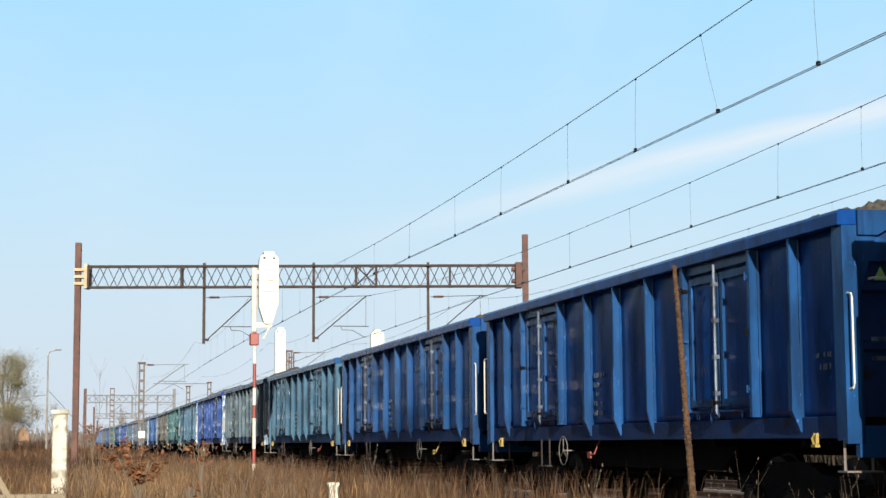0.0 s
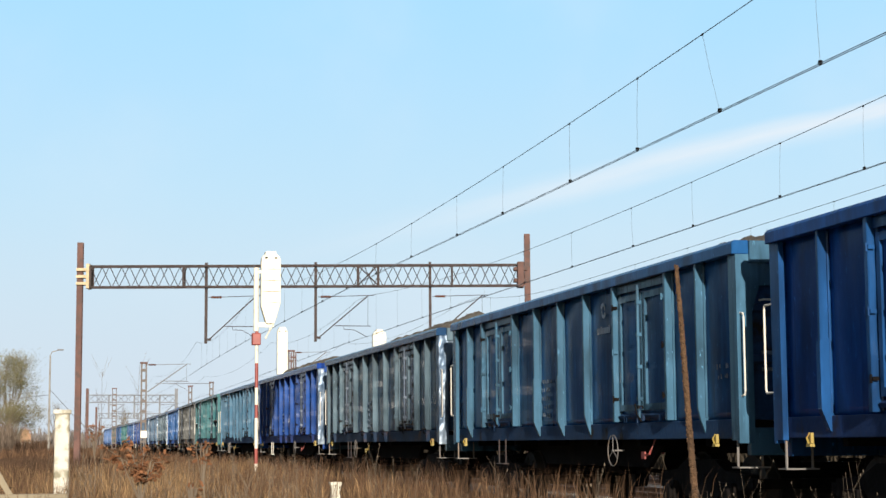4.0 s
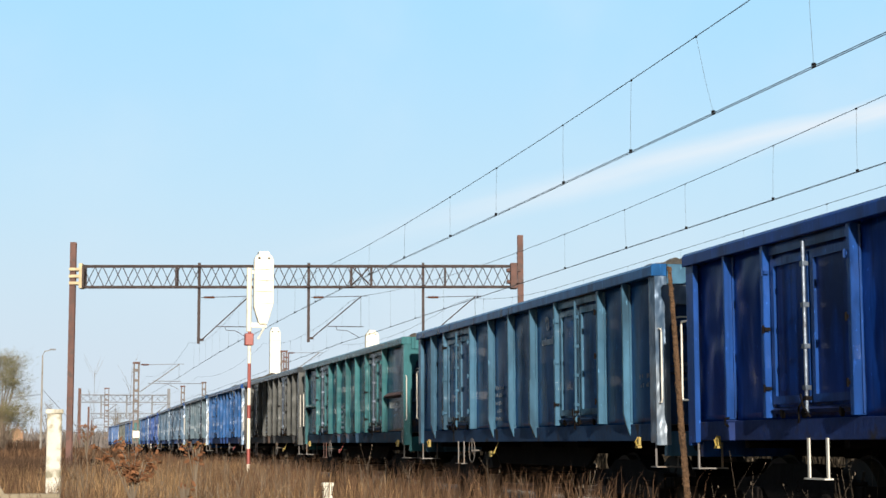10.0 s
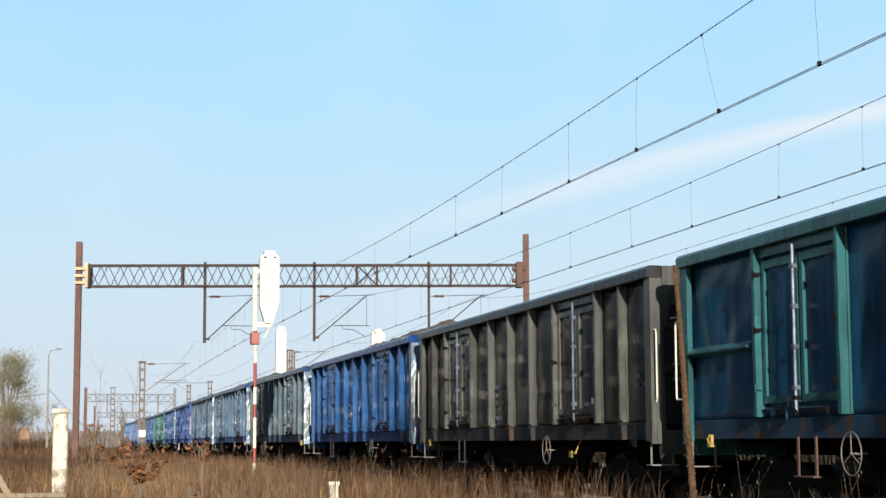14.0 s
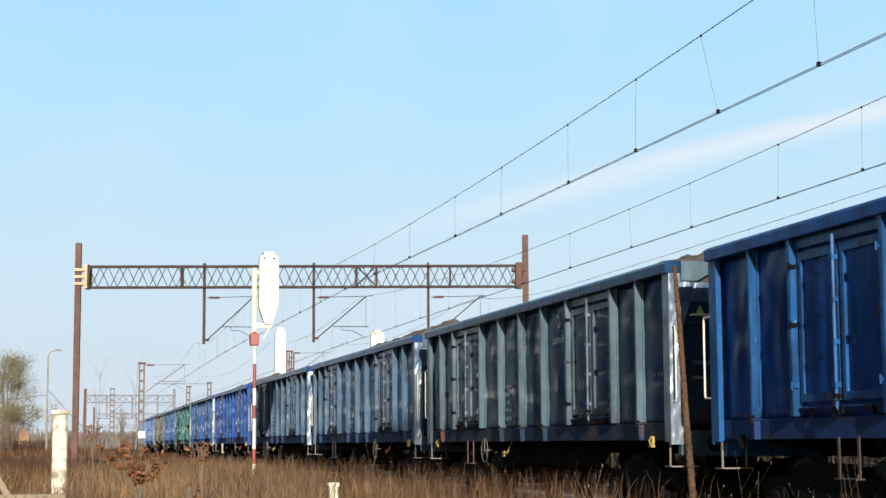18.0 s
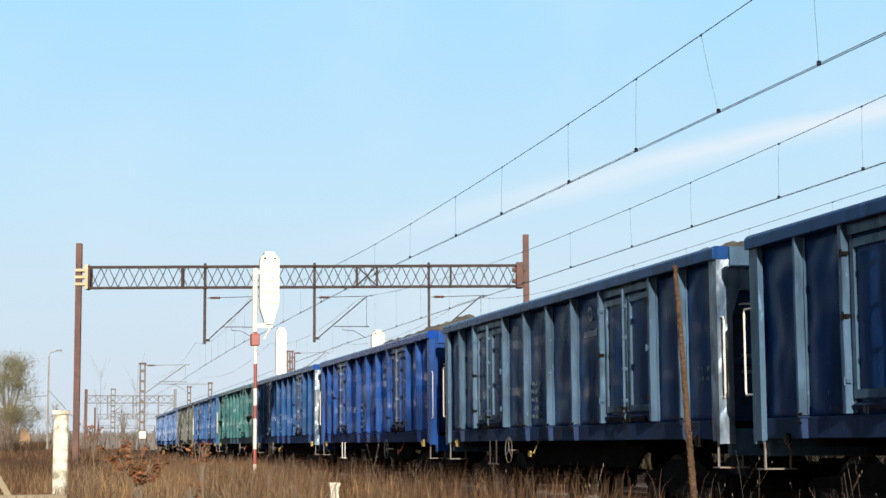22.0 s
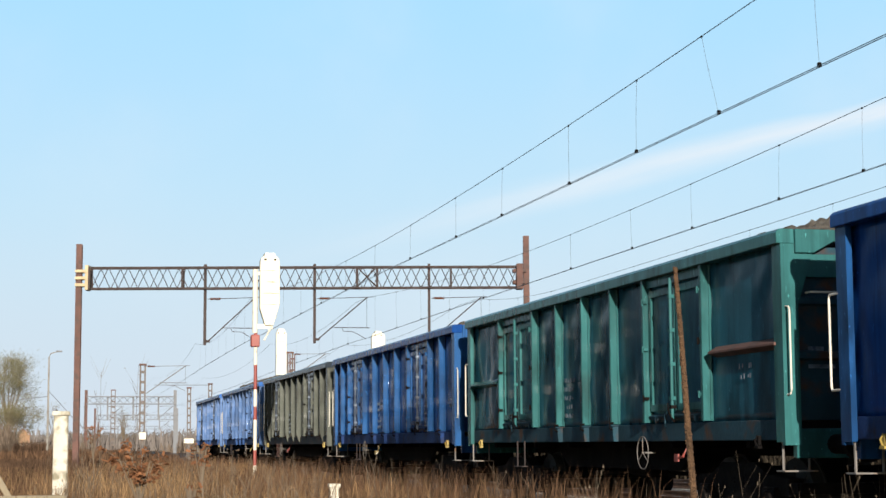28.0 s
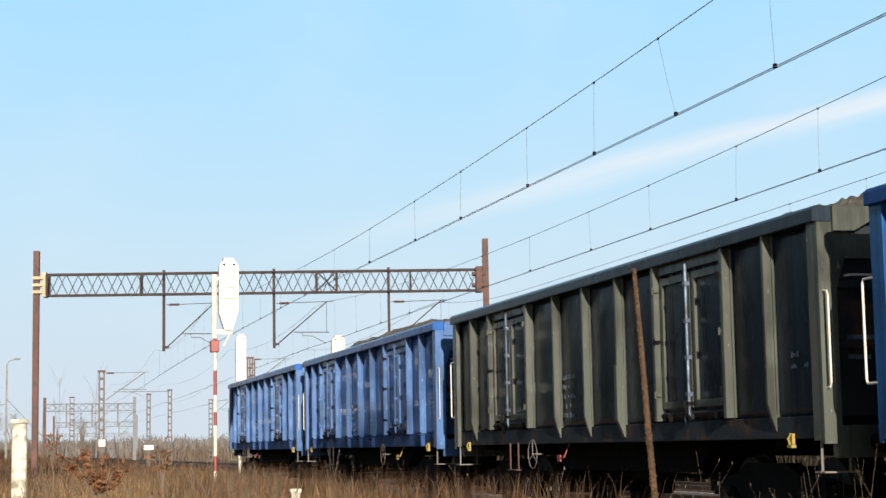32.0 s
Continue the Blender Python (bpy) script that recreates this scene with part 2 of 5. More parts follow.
M_CONIFER = mat("dark pine foliage", (0.016, 0.022, 0.012), 0.95, 0, 0.3, 0.6, 6, 0, rnd=0.4, island=True, spec=0.1)
M_SCRUB = mat("dark brown scrub", (0.075, 0.0465, 0.03), 0.95, 0, 0.3, 0.6, 6, 0, rnd=0.45, island=True, spec=0.1)
M_BRICKRED = mat("orange rendered wall", (0.310, 0.182, 0.112), 0.9, 0, 0.15, 2, 15, 0.2)
M_TILE = mat("brown roof tiles", (0.24, 0.12, 0.08), 0.9, 0, 0.2, 2, 15, 0.3)
M_LIGHTMARK = mat("faded white stencil", (0.13, 0.17, 0.22), 0.6, 0, 0.6, 9, 60, 0, (0.03, 0.05, 0.09), 0.4, 14)
M_EMBLEM = mat("worn white emblem paint", (0.42, 0.47, 0.54), 0.6, 0, 0.3, 9, 60, 0)
M_PALEPLANK = mat("pale weathered timber", (0.225, 0.1875, 0.1275), 0.85, 0, 0.15, 3, 25, 0.2)


# ---- mesh helpers ----
MESHES = {}


def box(bm, x0, x1, y0, y1, z0, z1):
    vs = [bm.verts.new((x, y, z)) for z in (z0, z1) for x, y in ((x0, y0), (x1, y0), (x1, y1), (x0, y1))]
    for f in ((3, 2, 1, 0), (4, 5, 6, 7), (0, 1, 5, 4), (1, 2, 6, 5), (2, 3, 7, 6), (3, 0, 4, 7)):
        bm.faces.new([vs[i] for i in f])


def prism(bm, outline, a0, a1, axis="y"):
    """Extrude a closed outline along an axis: (x, z) along y, (y, z) along x, (x, y) along z."""
    at = {"y": lambda u, v, a: (u, a, v), "x": lambda u, v, a: (a, u, v), "z": lambda u, v, a: (u, v, a)}[axis]
    lo, hi = [bm.verts.new(at(u, v, a0)) for u, v in outline], [bm.verts.new(at(u, v, a1)) for u, v in outline]
    n = len(outline)
    bm.faces.new(lo[::-1])
    bm.faces.new(hi)
    for i in range(n):
        bm.faces.new((lo[i], lo[(i + 1) % n], hi[(i + 1) % n], hi[i]))
    bmesh.ops.recalc_face_normals(bm, faces=bm.faces[:])


def tube(bm, points, r, sides=8, r1=None, caps=True):
    """A tube of radius r (to r1 at its end) along a line of points."""
    pts = [Vector(p) for p in points]
    rings = []
    for i, p in enumerate(pts):
        d = (pts[min(i + 1, len(pts) - 1)] - pts[max(i - 1, 0)]).normalized()
        a = d.cross(Vector((0, 0, 1)) if abs(d.z) < 0.9 else Vector((1, 0, 0))).normalized()
        b = d.cross(a)
        rad = r if r1 is None else r + (r1 - r) * i / (len(pts) - 1)
        rings.append([bm.verts.new(p + rad * (math.cos(2 * math.pi * k / sides) * a + math.sin(2 * math.pi * k / sides) * b)) for k in range(sides)])
    for p, q in zip(rings, rings[1:]):
        for k in range(sides):
            bm.faces.new((p[k], p[(k + 1) % sides], q[(k + 1) % sides], q[k]))
    if caps:
        bm.faces.new(rings[0][::-1])
        bm.faces.new(rings[-1])


def bevel(bm, w, seg=1):
    bmesh.ops.bevel(bm, geom=bm.edges[:], offset=w, segments=seg, affect="EDGES", clamp_overlap=True)


def shape(key, build):
    """The shared mesh of that key, built once."""
    if key not in MESHES:
        bm = bmesh.new()
        build(bm)
        bmesh.ops.recalc_face_normals(bm, faces=bm.faces[:])
        me = bpy.data.meshes.new(key)
        bm.to_mesh(me)
        bm.free()
        me.materials.append(None)
        MESHES[key] = me
    return MESHES[key]


def put(name, me, material, parent=None, m=None, label=""):
    """An object of its own on a shared mesh, with its own material."""
    ob = new(name, me)
    ob.material_slots[0].link = "OBJECT"
    ob.material_slots[0].material = material
    if parent:
        ob.parent = parent
    if m is not None:
        ob.matrix_basis = m
    if label:
        ob["label"] = label
    return ob


def part(name, build, material, parent, label="", m=None):
    """One mesh of its own under a thing or a part."""
    bm = bmesh.new()
    build(bm)
    bmesh.ops.recalc_face_normals(bm, faces=bm.faces[:])
    me = bpy.data.meshes.new(name)
    bm.to_mesh(me)
    bm.free()
    me.materials.append(None)
    return put(name, me, material, parent, m, label)


def raw(name, verts, faces, material):
    me = bpy.data.meshes.new(name)
    me.from_pydata(verts, [], faces)
    me.materials.append(material)
    return new(name, me)


def thing(name, m, label, category, group=""):
    ob = new(name)
    ob.empty_display_size = 0.3
    ob.matrix_basis = m
    return tagged(ob, label, category, group)


# ---- the line: straight beside the camera, bending right farther off ----
TRACKS = (8.65, 13.30, 17.95)
GROUND = -0.50


def line_x(y):
    if y < 48:
        return 0.0
    if y < 105:
        return 0.00021 * (y - 48) ** 2
    u = min(y, 185) - 105
    return 0.682 + 0.024 * u - 0.00015 * u * u


def on_line(y, off, z=0.0):
    """The place at y along the line, off metres from the eye's side, turned along the track."""
    slope = (line_x(y + 1) - line_x(y - 1)) / 2
    return Matrix.Translation((off + line_x(y), y, z)) @ Matrix.Rotation(-math.atan(slope), 4, "Z")


# ---- ground, track bed, tracks ----
def ground_height(x, y):
    h = GROUND + 0.10 * noise.noise((x * 0.08, y * 0.08, 0)) + 0.05 * noise.noise((x * 0.4, y * 0.4, 3))
    edge = 6.2 + line_x(y)
    if x > edge - 1.2 and y < 300:                   # rises to the ballast shoulder
        h += (-0.34 - GROUND) * min(1.0, (x - edge + 1.2) / 1.2)
    return h if math.hypot(x, y) < 300 else GROUND


def build_ground():
    xs = [-3000, -1500, -700, -300, -120, -60, -40] + [-30 + i for i in range(61)] + [40, 60, 100, 200, 400, 900, 1800, 3000]
    ys = [-800, -300, -150, -80, -40, -20] + [-10 + i for i in range(101)] + [95 + 5 * i for i in range(30)] + [260, 320, 420, 600, 1000, 1800, 3000]
    verts = [(x, y, ground_height(x, y)) for y in ys for x in xs]
    w = len(xs)
    faces = [(j * w + i, j * w + i + 1, (j + 1) * w + i + 1, (j + 1) * w + i) for j in range(len(ys) - 1) for i in range(w - 1)]
    tagged(raw("ground", verts, faces, M_GROUND), "dry winter soil with dead grass thatch", "ground", kind="structure")


def along(y0, y1, step=6.0):
    n = max(1, round((y1 - y0) / step))
    return [y0 + (y1 - y0) * i / n for i in range(n + 1)]


def strip(bm, outline, ys, off):
    """A profile (x, z) swept along the line."""
    rings = [[bm.verts.new(on_line(y, off) @ Vector((x, 0, z))) for x, z in outline] for y in ys]
    n = len(outline)
    for p, q in zip(rings, rings[1:]):
        for k in range(n):
            bm.faces.new((p[k], p[(k + 1) % n], q[(k + 1) % n], q[k]))
    bm.faces.new(rings[0][::-1])
    bm.faces.new(rings[-1])


def build_tracks():
    bed = part("ballast_bed", lambda bm: strip(bm, [(-2.6, -0.52), (-1.7, -0.20), (-0.9, -0.16), (10.2, -0.16), (11.0, -0.20), (11.9, -0.52)],
                                               along(-160, 420), TRACKS[0]), M_BALLAST, None)
    tagged(bed, "brown grey crushed stone ballast under the tracks", "ballast", kind="structure")
    rail_outline = [(-0.07, -0.155), (0.07, -0.155), (0.07, -0.14), (0.012, -0.12), (0.012, -0.04), (0.036, -0.03), (0.036, 0), (-0.036, 0),
                    (-0.036, -0.03), (-0.012, -0.04), (-0.012, -0.12), (-0.07, -0.14)]
    sleeper = shape("sleeper", lambda bm: (prism(bm, [(-0.14, -0.30), (0.14, -0.30), (0.10, -0.157), (-0.10, -0.157)], -1.3, 1.3), bmesh.ops.rotate(
        bm, verts=bm.verts, cent=(0, 0, 0), matrix=Matrix.Rotation(math.pi / 2, 3, "Z"))))
    for k, off in enumerate(TRACKS):
        track = tagged(new("railway_track"), "rusty rails on concrete sleepers in ballast", "railway track", "tracks", "structure")
        for side in (-0.754, 0.754):
            part("rail", lambda bm: strip(bm, [(x + side, z) for x, z in rail_outline], along(-160, 420), off), M_RAIL, track)
        for i in range(90 if k == 0 else 60):
            put("sleeper", sleeper, M_CONCRETE, track, on_line(8 + 0.6 * i, off))


build_ground()
build_tracks()


# ---- overhead line ----
def lattice(bm, x0, x1, z0, z1, half, step, r, chord):
    """A lattice beam along x: four chords, zigzag diagonals on both faces."""
    for y in (-half, half):
        for z in (z0, z1):
            box(bm, x0, x1, y - chord / 2, y + chord / 2, z - chord / 2, z + chord / 2)
        n = round((x1 - x0) / step)
        for i in range(n):
            xa, xb = x0 + (x1 - x0) * i / n, x0 + (x1 - x0) * (i + 1) / n
            za, zb = (z0, z1) if i % 2 else (z1, z0)
            if y > 0:
                za, zb = zb, za
            tube(bm, [(xa, y, za), (xb, y, zb)], r, 4)


def h_post(bm, x, y, z0, z1, w=0.10, d=0.09):
    """An H-section post."""
    prism(bm, [(x - w, y - d), (x + w, y - d), (x + w, y - d + 0.02), (x + 0.01, y - d + 0.02), (x + 0.01, y + d - 0.02), (x + w, y + d - 0.02), (x + w, y + d), (x - w, y + d),
               (x - w, y + d - 0.02), (x - 0.01, y + d - 0.02), (x - 0.01, y - d + 0.02), (x - w, y - d + 0.02)], z0, z1, "z")


def ribbed(bm, x0, x1, z, sheds, sides=8):
    """A turned insulator along x, with sheds."""
    rings = []
    for i in range(2 * sheds + 1):
        u, r = x0 + (x1 - x0) * i / (2 * sheds), 0.065 if i % 2 else 0.03
        rings.append([bm.verts.new((u, r * math.cos(2 * math.pi * k / sides), z + r * math.sin(2 * math.pi * k / sides))) for k in range(sides)])
    for p, q in zip(rings, rings[1:]):
        for k in range(sides):
            bm.faces.new((p[k], p[(k + 1) % sides], q[(k + 1) % sides], q[k]))


def cantilever(parent, x, ztop, zfoot, tip, zc, material, small=1.0):
    """A swinging bracket: tie, sloping strut, registration arm and steady arm, with insulators."""
    part("strut", lambda bm: tube(bm, [(x + 0.15, 0, zfoot), (tip - 0.1, 0, ztop)], 0.035 * small, 6), material, parent)
    part("tie", lambda bm: tube(bm, [(x + 0.1, 0, ztop - 0.05), (tip + 0.15, 0, ztop + 0.01)], 0.020 * small, 6), material, parent)
    part("insulator", lambda bm: ribbed(bm, x + 0.22, x + 0.66, ztop - 0.045, 6), M_INSUL, parent)
    part("registration_arm", lambda bm: tube(bm, [(x + 0.35 * (tip - x), 0, zc + 0.52), (tip, 0, zc + 0.50)], 0.024 * small, 6), material, parent)
    part("steady_arm", lambda bm: tube(bm, [(x + 0.5 * (tip - x), 0, zc + 0.5), (x + 0.52 * (tip - x), 0, zc + 0.36), (x + 0.7 * (tip - x), 0, zc + 0.34),
                                            (tip - 0.15, 0, zc + 0.02)], 0.018 * small, 6), material, parent)
    part("hanger", lambda bm: tube(bm, [(tip - 0.12, 0, ztop), (tip - 0.12, 0, zc + 0.5)], 0.008, 4), material, parent)


def build_gantry():
    left, right = Vector((1.45, 74.3, 0)), Vector((20.5, 70.3, 0))
    turn = math.atan2(right.y - left.y, right.x - left.x)
    g = thing("overhead_line_gantry", Matrix.Translation(left) @ Matrix.Rotation(turn, 4, "Z"),
              "brown lattice beam gantry on two steel masts carrying the overhead wires", "gantry")
    part("mast", lambda bm: h_post(bm, 0.03, 0, -0.6, 9.74, 0.125, 0.12), M_RUSTY, g)
    part("mast", lambda bm: h_post(bm, 19.32, 0, -0.6, 10.05, 0.125, 0.12), M_RUSTY, g)
    part("beam", lambda bm: lattice(bm, 0.5, 18.95, 7.80, 8.70, 0.28, 0.42, 0.017, 0.065), M_BEAM, g)
    for x, w in ((0.52, 0.05), (4.49, 0.035), (11.99, 0.05), (12.86, 0.05), (16.05, 0.035)):
        for y in (-0.31, 0.31):
            part("bracing_post", lambda bm: box(bm, x - w, x + w, y - 0.03, y + 0.03, 7.78, 8.72), M_BEAM, g)
    part("cross_brace", lambda bm: [tube(bm, [(12.0, -0.33, a), (12.85, -0.33, b)], 0.03, 4) for a, b in ((7.82, 8.68), (8.68, 7.82))], M_BEAM, g)
    for x in (0.36, 19.02):
        def clamp(bm):
            box(bm, x - 0.14, x + 0.14, -0.34, 0.34, 7.72, 8.82)
            box(bm, x - 0.30, x + 0.30, -0.20, 0.20, 7.95, 8.10)
            box(bm, x - 0.30, x + 0.30, -0.20, 0.20, 8.45, 8.60)
            bevel(bm, 0.015)
        # The left clamp's pale ochre paints the sun on it.
        part("end_clamp", clamp if x > 1 else (lambda bm: [box(bm, x - 0.46, x + 0.05, -0.24, 0.24, z, z + 0.12) for z in (7.9, 8.2, 8.5)] + [
            box(bm, x - 0.02, x + 0.12, -0.32, 0.32, 7.74, 8.80)]), M_OCHRE if x < 1 else M_RUSTY, g, "end clamp coloured as sunlit ochre" if x < 1 else "")
    for x, bottom in ((5.45, 5.36), (10.16, 5.42), (15.10, 5.40)):
        part("drop_post", lambda bm: (h_post(bm, x, 0, bottom, 8.85, 0.058, 0.06), box(bm, x - 0.02, x + 0.22, -0.05, 0.05, bottom + 0.12, bottom + 0.22)), M_BEAM, g)
        cantilever(g, x, 7.40, bottom + 0.18, x + 2.25 + 0.12 * (x > 8), 5.58, M_BEAM, 0.78)


def build_wires():
    drops = (3.5, 7.5, 11.5, 17.65, 20.64, 23.85, 27.2, 31.55, 35.3, 40.0, 44.5, 49.0, 53.5, 58.0, 62.5, 67.0)
    for k, (off, shift) in enumerate(zip(TRACKS, (0.0, 1.78, 0.9))):
        o = tagged(new("overhead_wire"), "taut contact wire hung from a sagging carrying cable by thin droppers", "overhead wire", "overhead wires")
        supports = (-2.0, 72.6 - 0.95 * k, 106.0, 160.0, 215.0, 262.0)

        lowest, height, before, after = ((39.5, 6.37, 0.00062, 0.00092), (43.0, 6.47, 0.00058, 0.0011), (57.0, 6.56, 0.00015, 0.0040))[k]

        def top(y):
            if y < supports[1]:
                return height + (before if y < lowest else after) * (y - lowest) ** 2
            for a, b in zip(supports[1:], supports[2:]):
                if a <= y <= b:
                    u = (y - a) / (b - a)
                    return 7.38 - 4 * 0.7 * u * (1 - u)
            return 7.38

        def side(y):
            return off + line_x(y) + (0.0 if y < 72 else -0.1)

        def low(y):
            return min(5.25 + 0.0075 * y, 5.58) if k == 0 else 5.57
        ys = along(-2, 262, 3.0)
        twin = (-0.022, 0.022)
        for d in twin:
            part("contact_wire", lambda bm: tube(bm, [(side(y) + d, y, low(y)) for y in ys], 0.0058, 5), M_WIRE, o)
        part("carrying_cable", lambda bm: tube(bm, [(side(y), y, top(y)) for y in ys], 0.0069, 5), M_WIRE, o)
        for y in [d + shift for d in drops] + [75 + 4.4 * i for i in range(7)]:
            ya = y + (0.08 * math.sin(9.7 * y) if abs(y - 20.64) > 0.1 else 0.54)       # few hang plumb
            dr = part("dropper", lambda bm: tube(bm, [(side(ya), ya, top(ya)), (side(y), 0.5 * (y + ya) + 0.02, 0.5 * (top(ya) + low(y))), (side(y), y, low(y))], 0.0025, 4), M_WIRE, o)
            part("clip", lambda bm: (box(bm, side(ya) - 0.011, side(ya) + 0.011, ya - 0.016, ya + 0.016, top(ya) - 0.022, top(ya) + 0.011), bevel(bm, 0.003)), M_UNDER, dr)
            part("clip", lambda bm: (box(bm, side(y) - 0.022, side(y) + 0.022, y - 0.022, y + 0.022, low(y) - 0.01, low(y) + 0.045), bevel(bm, 0.006)), M_UNDER, dr)


def build_lattice_mast(x, y, top, arm=0.0, w=0.17, material=None, span=0.0):
    g = thing("lattice_mast", pose(x, y, 0), "pale grey steel lattice mast with a bracket for the overhead line", "mast", "line masts")
    material = material or M_MASTDARK
    for dx in (-w, w):
        part("leg", lambda bm: box(bm, dx - 0.045, dx + 0.045, -0.08, 0.08, -0.6, top), material, g)
    n = int((top + 0.5) / 0.62)
    for i in range(n):
        part("batten", lambda bm: box(bm, -w, w, -0.06, 0.06, -0.1 + 0.62 * i, 0.06 + 0.62 * i), material, g)
    part("cap", lambda bm: box(bm, -w - 0.08, w + 0.08, -0.12, 0.12, top - 0.05, top + 0.07), M_RUSTY, g)
    if arm:
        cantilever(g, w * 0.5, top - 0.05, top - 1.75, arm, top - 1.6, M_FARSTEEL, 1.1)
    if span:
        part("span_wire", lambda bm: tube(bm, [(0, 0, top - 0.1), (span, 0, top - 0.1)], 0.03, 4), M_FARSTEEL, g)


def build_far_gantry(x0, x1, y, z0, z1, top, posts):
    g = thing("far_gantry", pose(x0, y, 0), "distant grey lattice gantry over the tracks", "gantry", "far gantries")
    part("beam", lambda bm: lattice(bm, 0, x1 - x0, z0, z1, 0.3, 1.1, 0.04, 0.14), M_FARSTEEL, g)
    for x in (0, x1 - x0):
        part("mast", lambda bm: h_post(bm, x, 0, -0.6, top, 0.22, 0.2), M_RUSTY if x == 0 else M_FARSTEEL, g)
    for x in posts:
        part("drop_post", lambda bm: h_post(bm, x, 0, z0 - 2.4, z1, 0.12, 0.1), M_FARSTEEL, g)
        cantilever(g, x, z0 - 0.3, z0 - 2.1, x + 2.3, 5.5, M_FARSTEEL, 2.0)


build_gantry()
build_wires()
build_lattice_mast(6.0, 105, 6.0, 2.7, 0.14)
build_lattice_mast(8.1, 200, 7.5, 0, 0.22)
build_lattice_mast(15.4, 160, 6.8, 0, 0.15, span=-5.2)
build_lattice_mast(16.9, 118, 7.5, 2.6)
build_far_gantry(6.6, 19.9, 262, 7.4, 8.5, 9.5, (3.2, 7.0, 10.8))
build_far_gantry(12.0, 30.5, 395, 7.0, 8.1, 9.6, (4.5, 9.5, 14.5))
build_far_gantry(20.0, 47.0, 620, 7.0, 8.1, 9.6, (7.0, 14.0, 20.0))
build_lattice_mast(12.6, 150, 6.1, 0, 0.13)
build_lattice_mast(24.6, 205, 7.2, 2.5, 0.2)


# ---- signals, posts, lamps beside the line ----
def band(parent, x, y, r, z0, z1, material, name="pole_band"):
    part(name, lambda bm: tube(bm, [(x, y, z0), (x, y, z1)], r, 12), material, parent)


def signal_head(parent, x, z0, z1, w, material, taper=0.45):
    """The back of a light signal: a tall white housing with a rounded crown and a tapered foot."""
    r = w / 2

    def body(bm):
        outline = [(x - r * (1.0 - 1.2 * taper), z0), (x - r, z0 + taper), (x - r, z1 - r * 0.8)]
        outline += [(x + r * math.cos(a), z1 - r * 0.8 + 0.8 * r * math.sin(a)) for a in [math.pi * (1 - i / 8) for i in range(1, 8)]]
        outline += [(x + r, z1 - r * 0.8), (x + r, z0 + taper + 0.1), (x + r * (1.0 - 1.4 * taper), z0)]
        prism(bm, outline, -0.12, 0.12)
        bevel(bm, 0.012)
    head = part("signal_housing", body, material, parent)
    for i in range(4):
        part("housing_rib", lambda bm: box(bm, x - r * 0.96, x + r * 0.96, -0.135, -0.118, z0 + 0.55 + 0.30 * i, z0 + 0.57 + 0.30 * i), M_CREAM, head)
    part("hood", lambda bm: prism(bm, [(x - 0.16, z1 - 0.14), (x + 0.16, z1 - 0.14), (x + 0.13, z1 + 0.03), (x - 0.13, z1 + 0.03)], -0.10, 0.30), material, head)
    for dx in (-0.13, 0.13):
        part("hood_bracket", lambda bm: box(bm, x + dx - 0.03, x + dx + 0.03, -0.145, -0.11, z1 - 0.17, z1 - 0.13), M_UNDER, head)
    return head


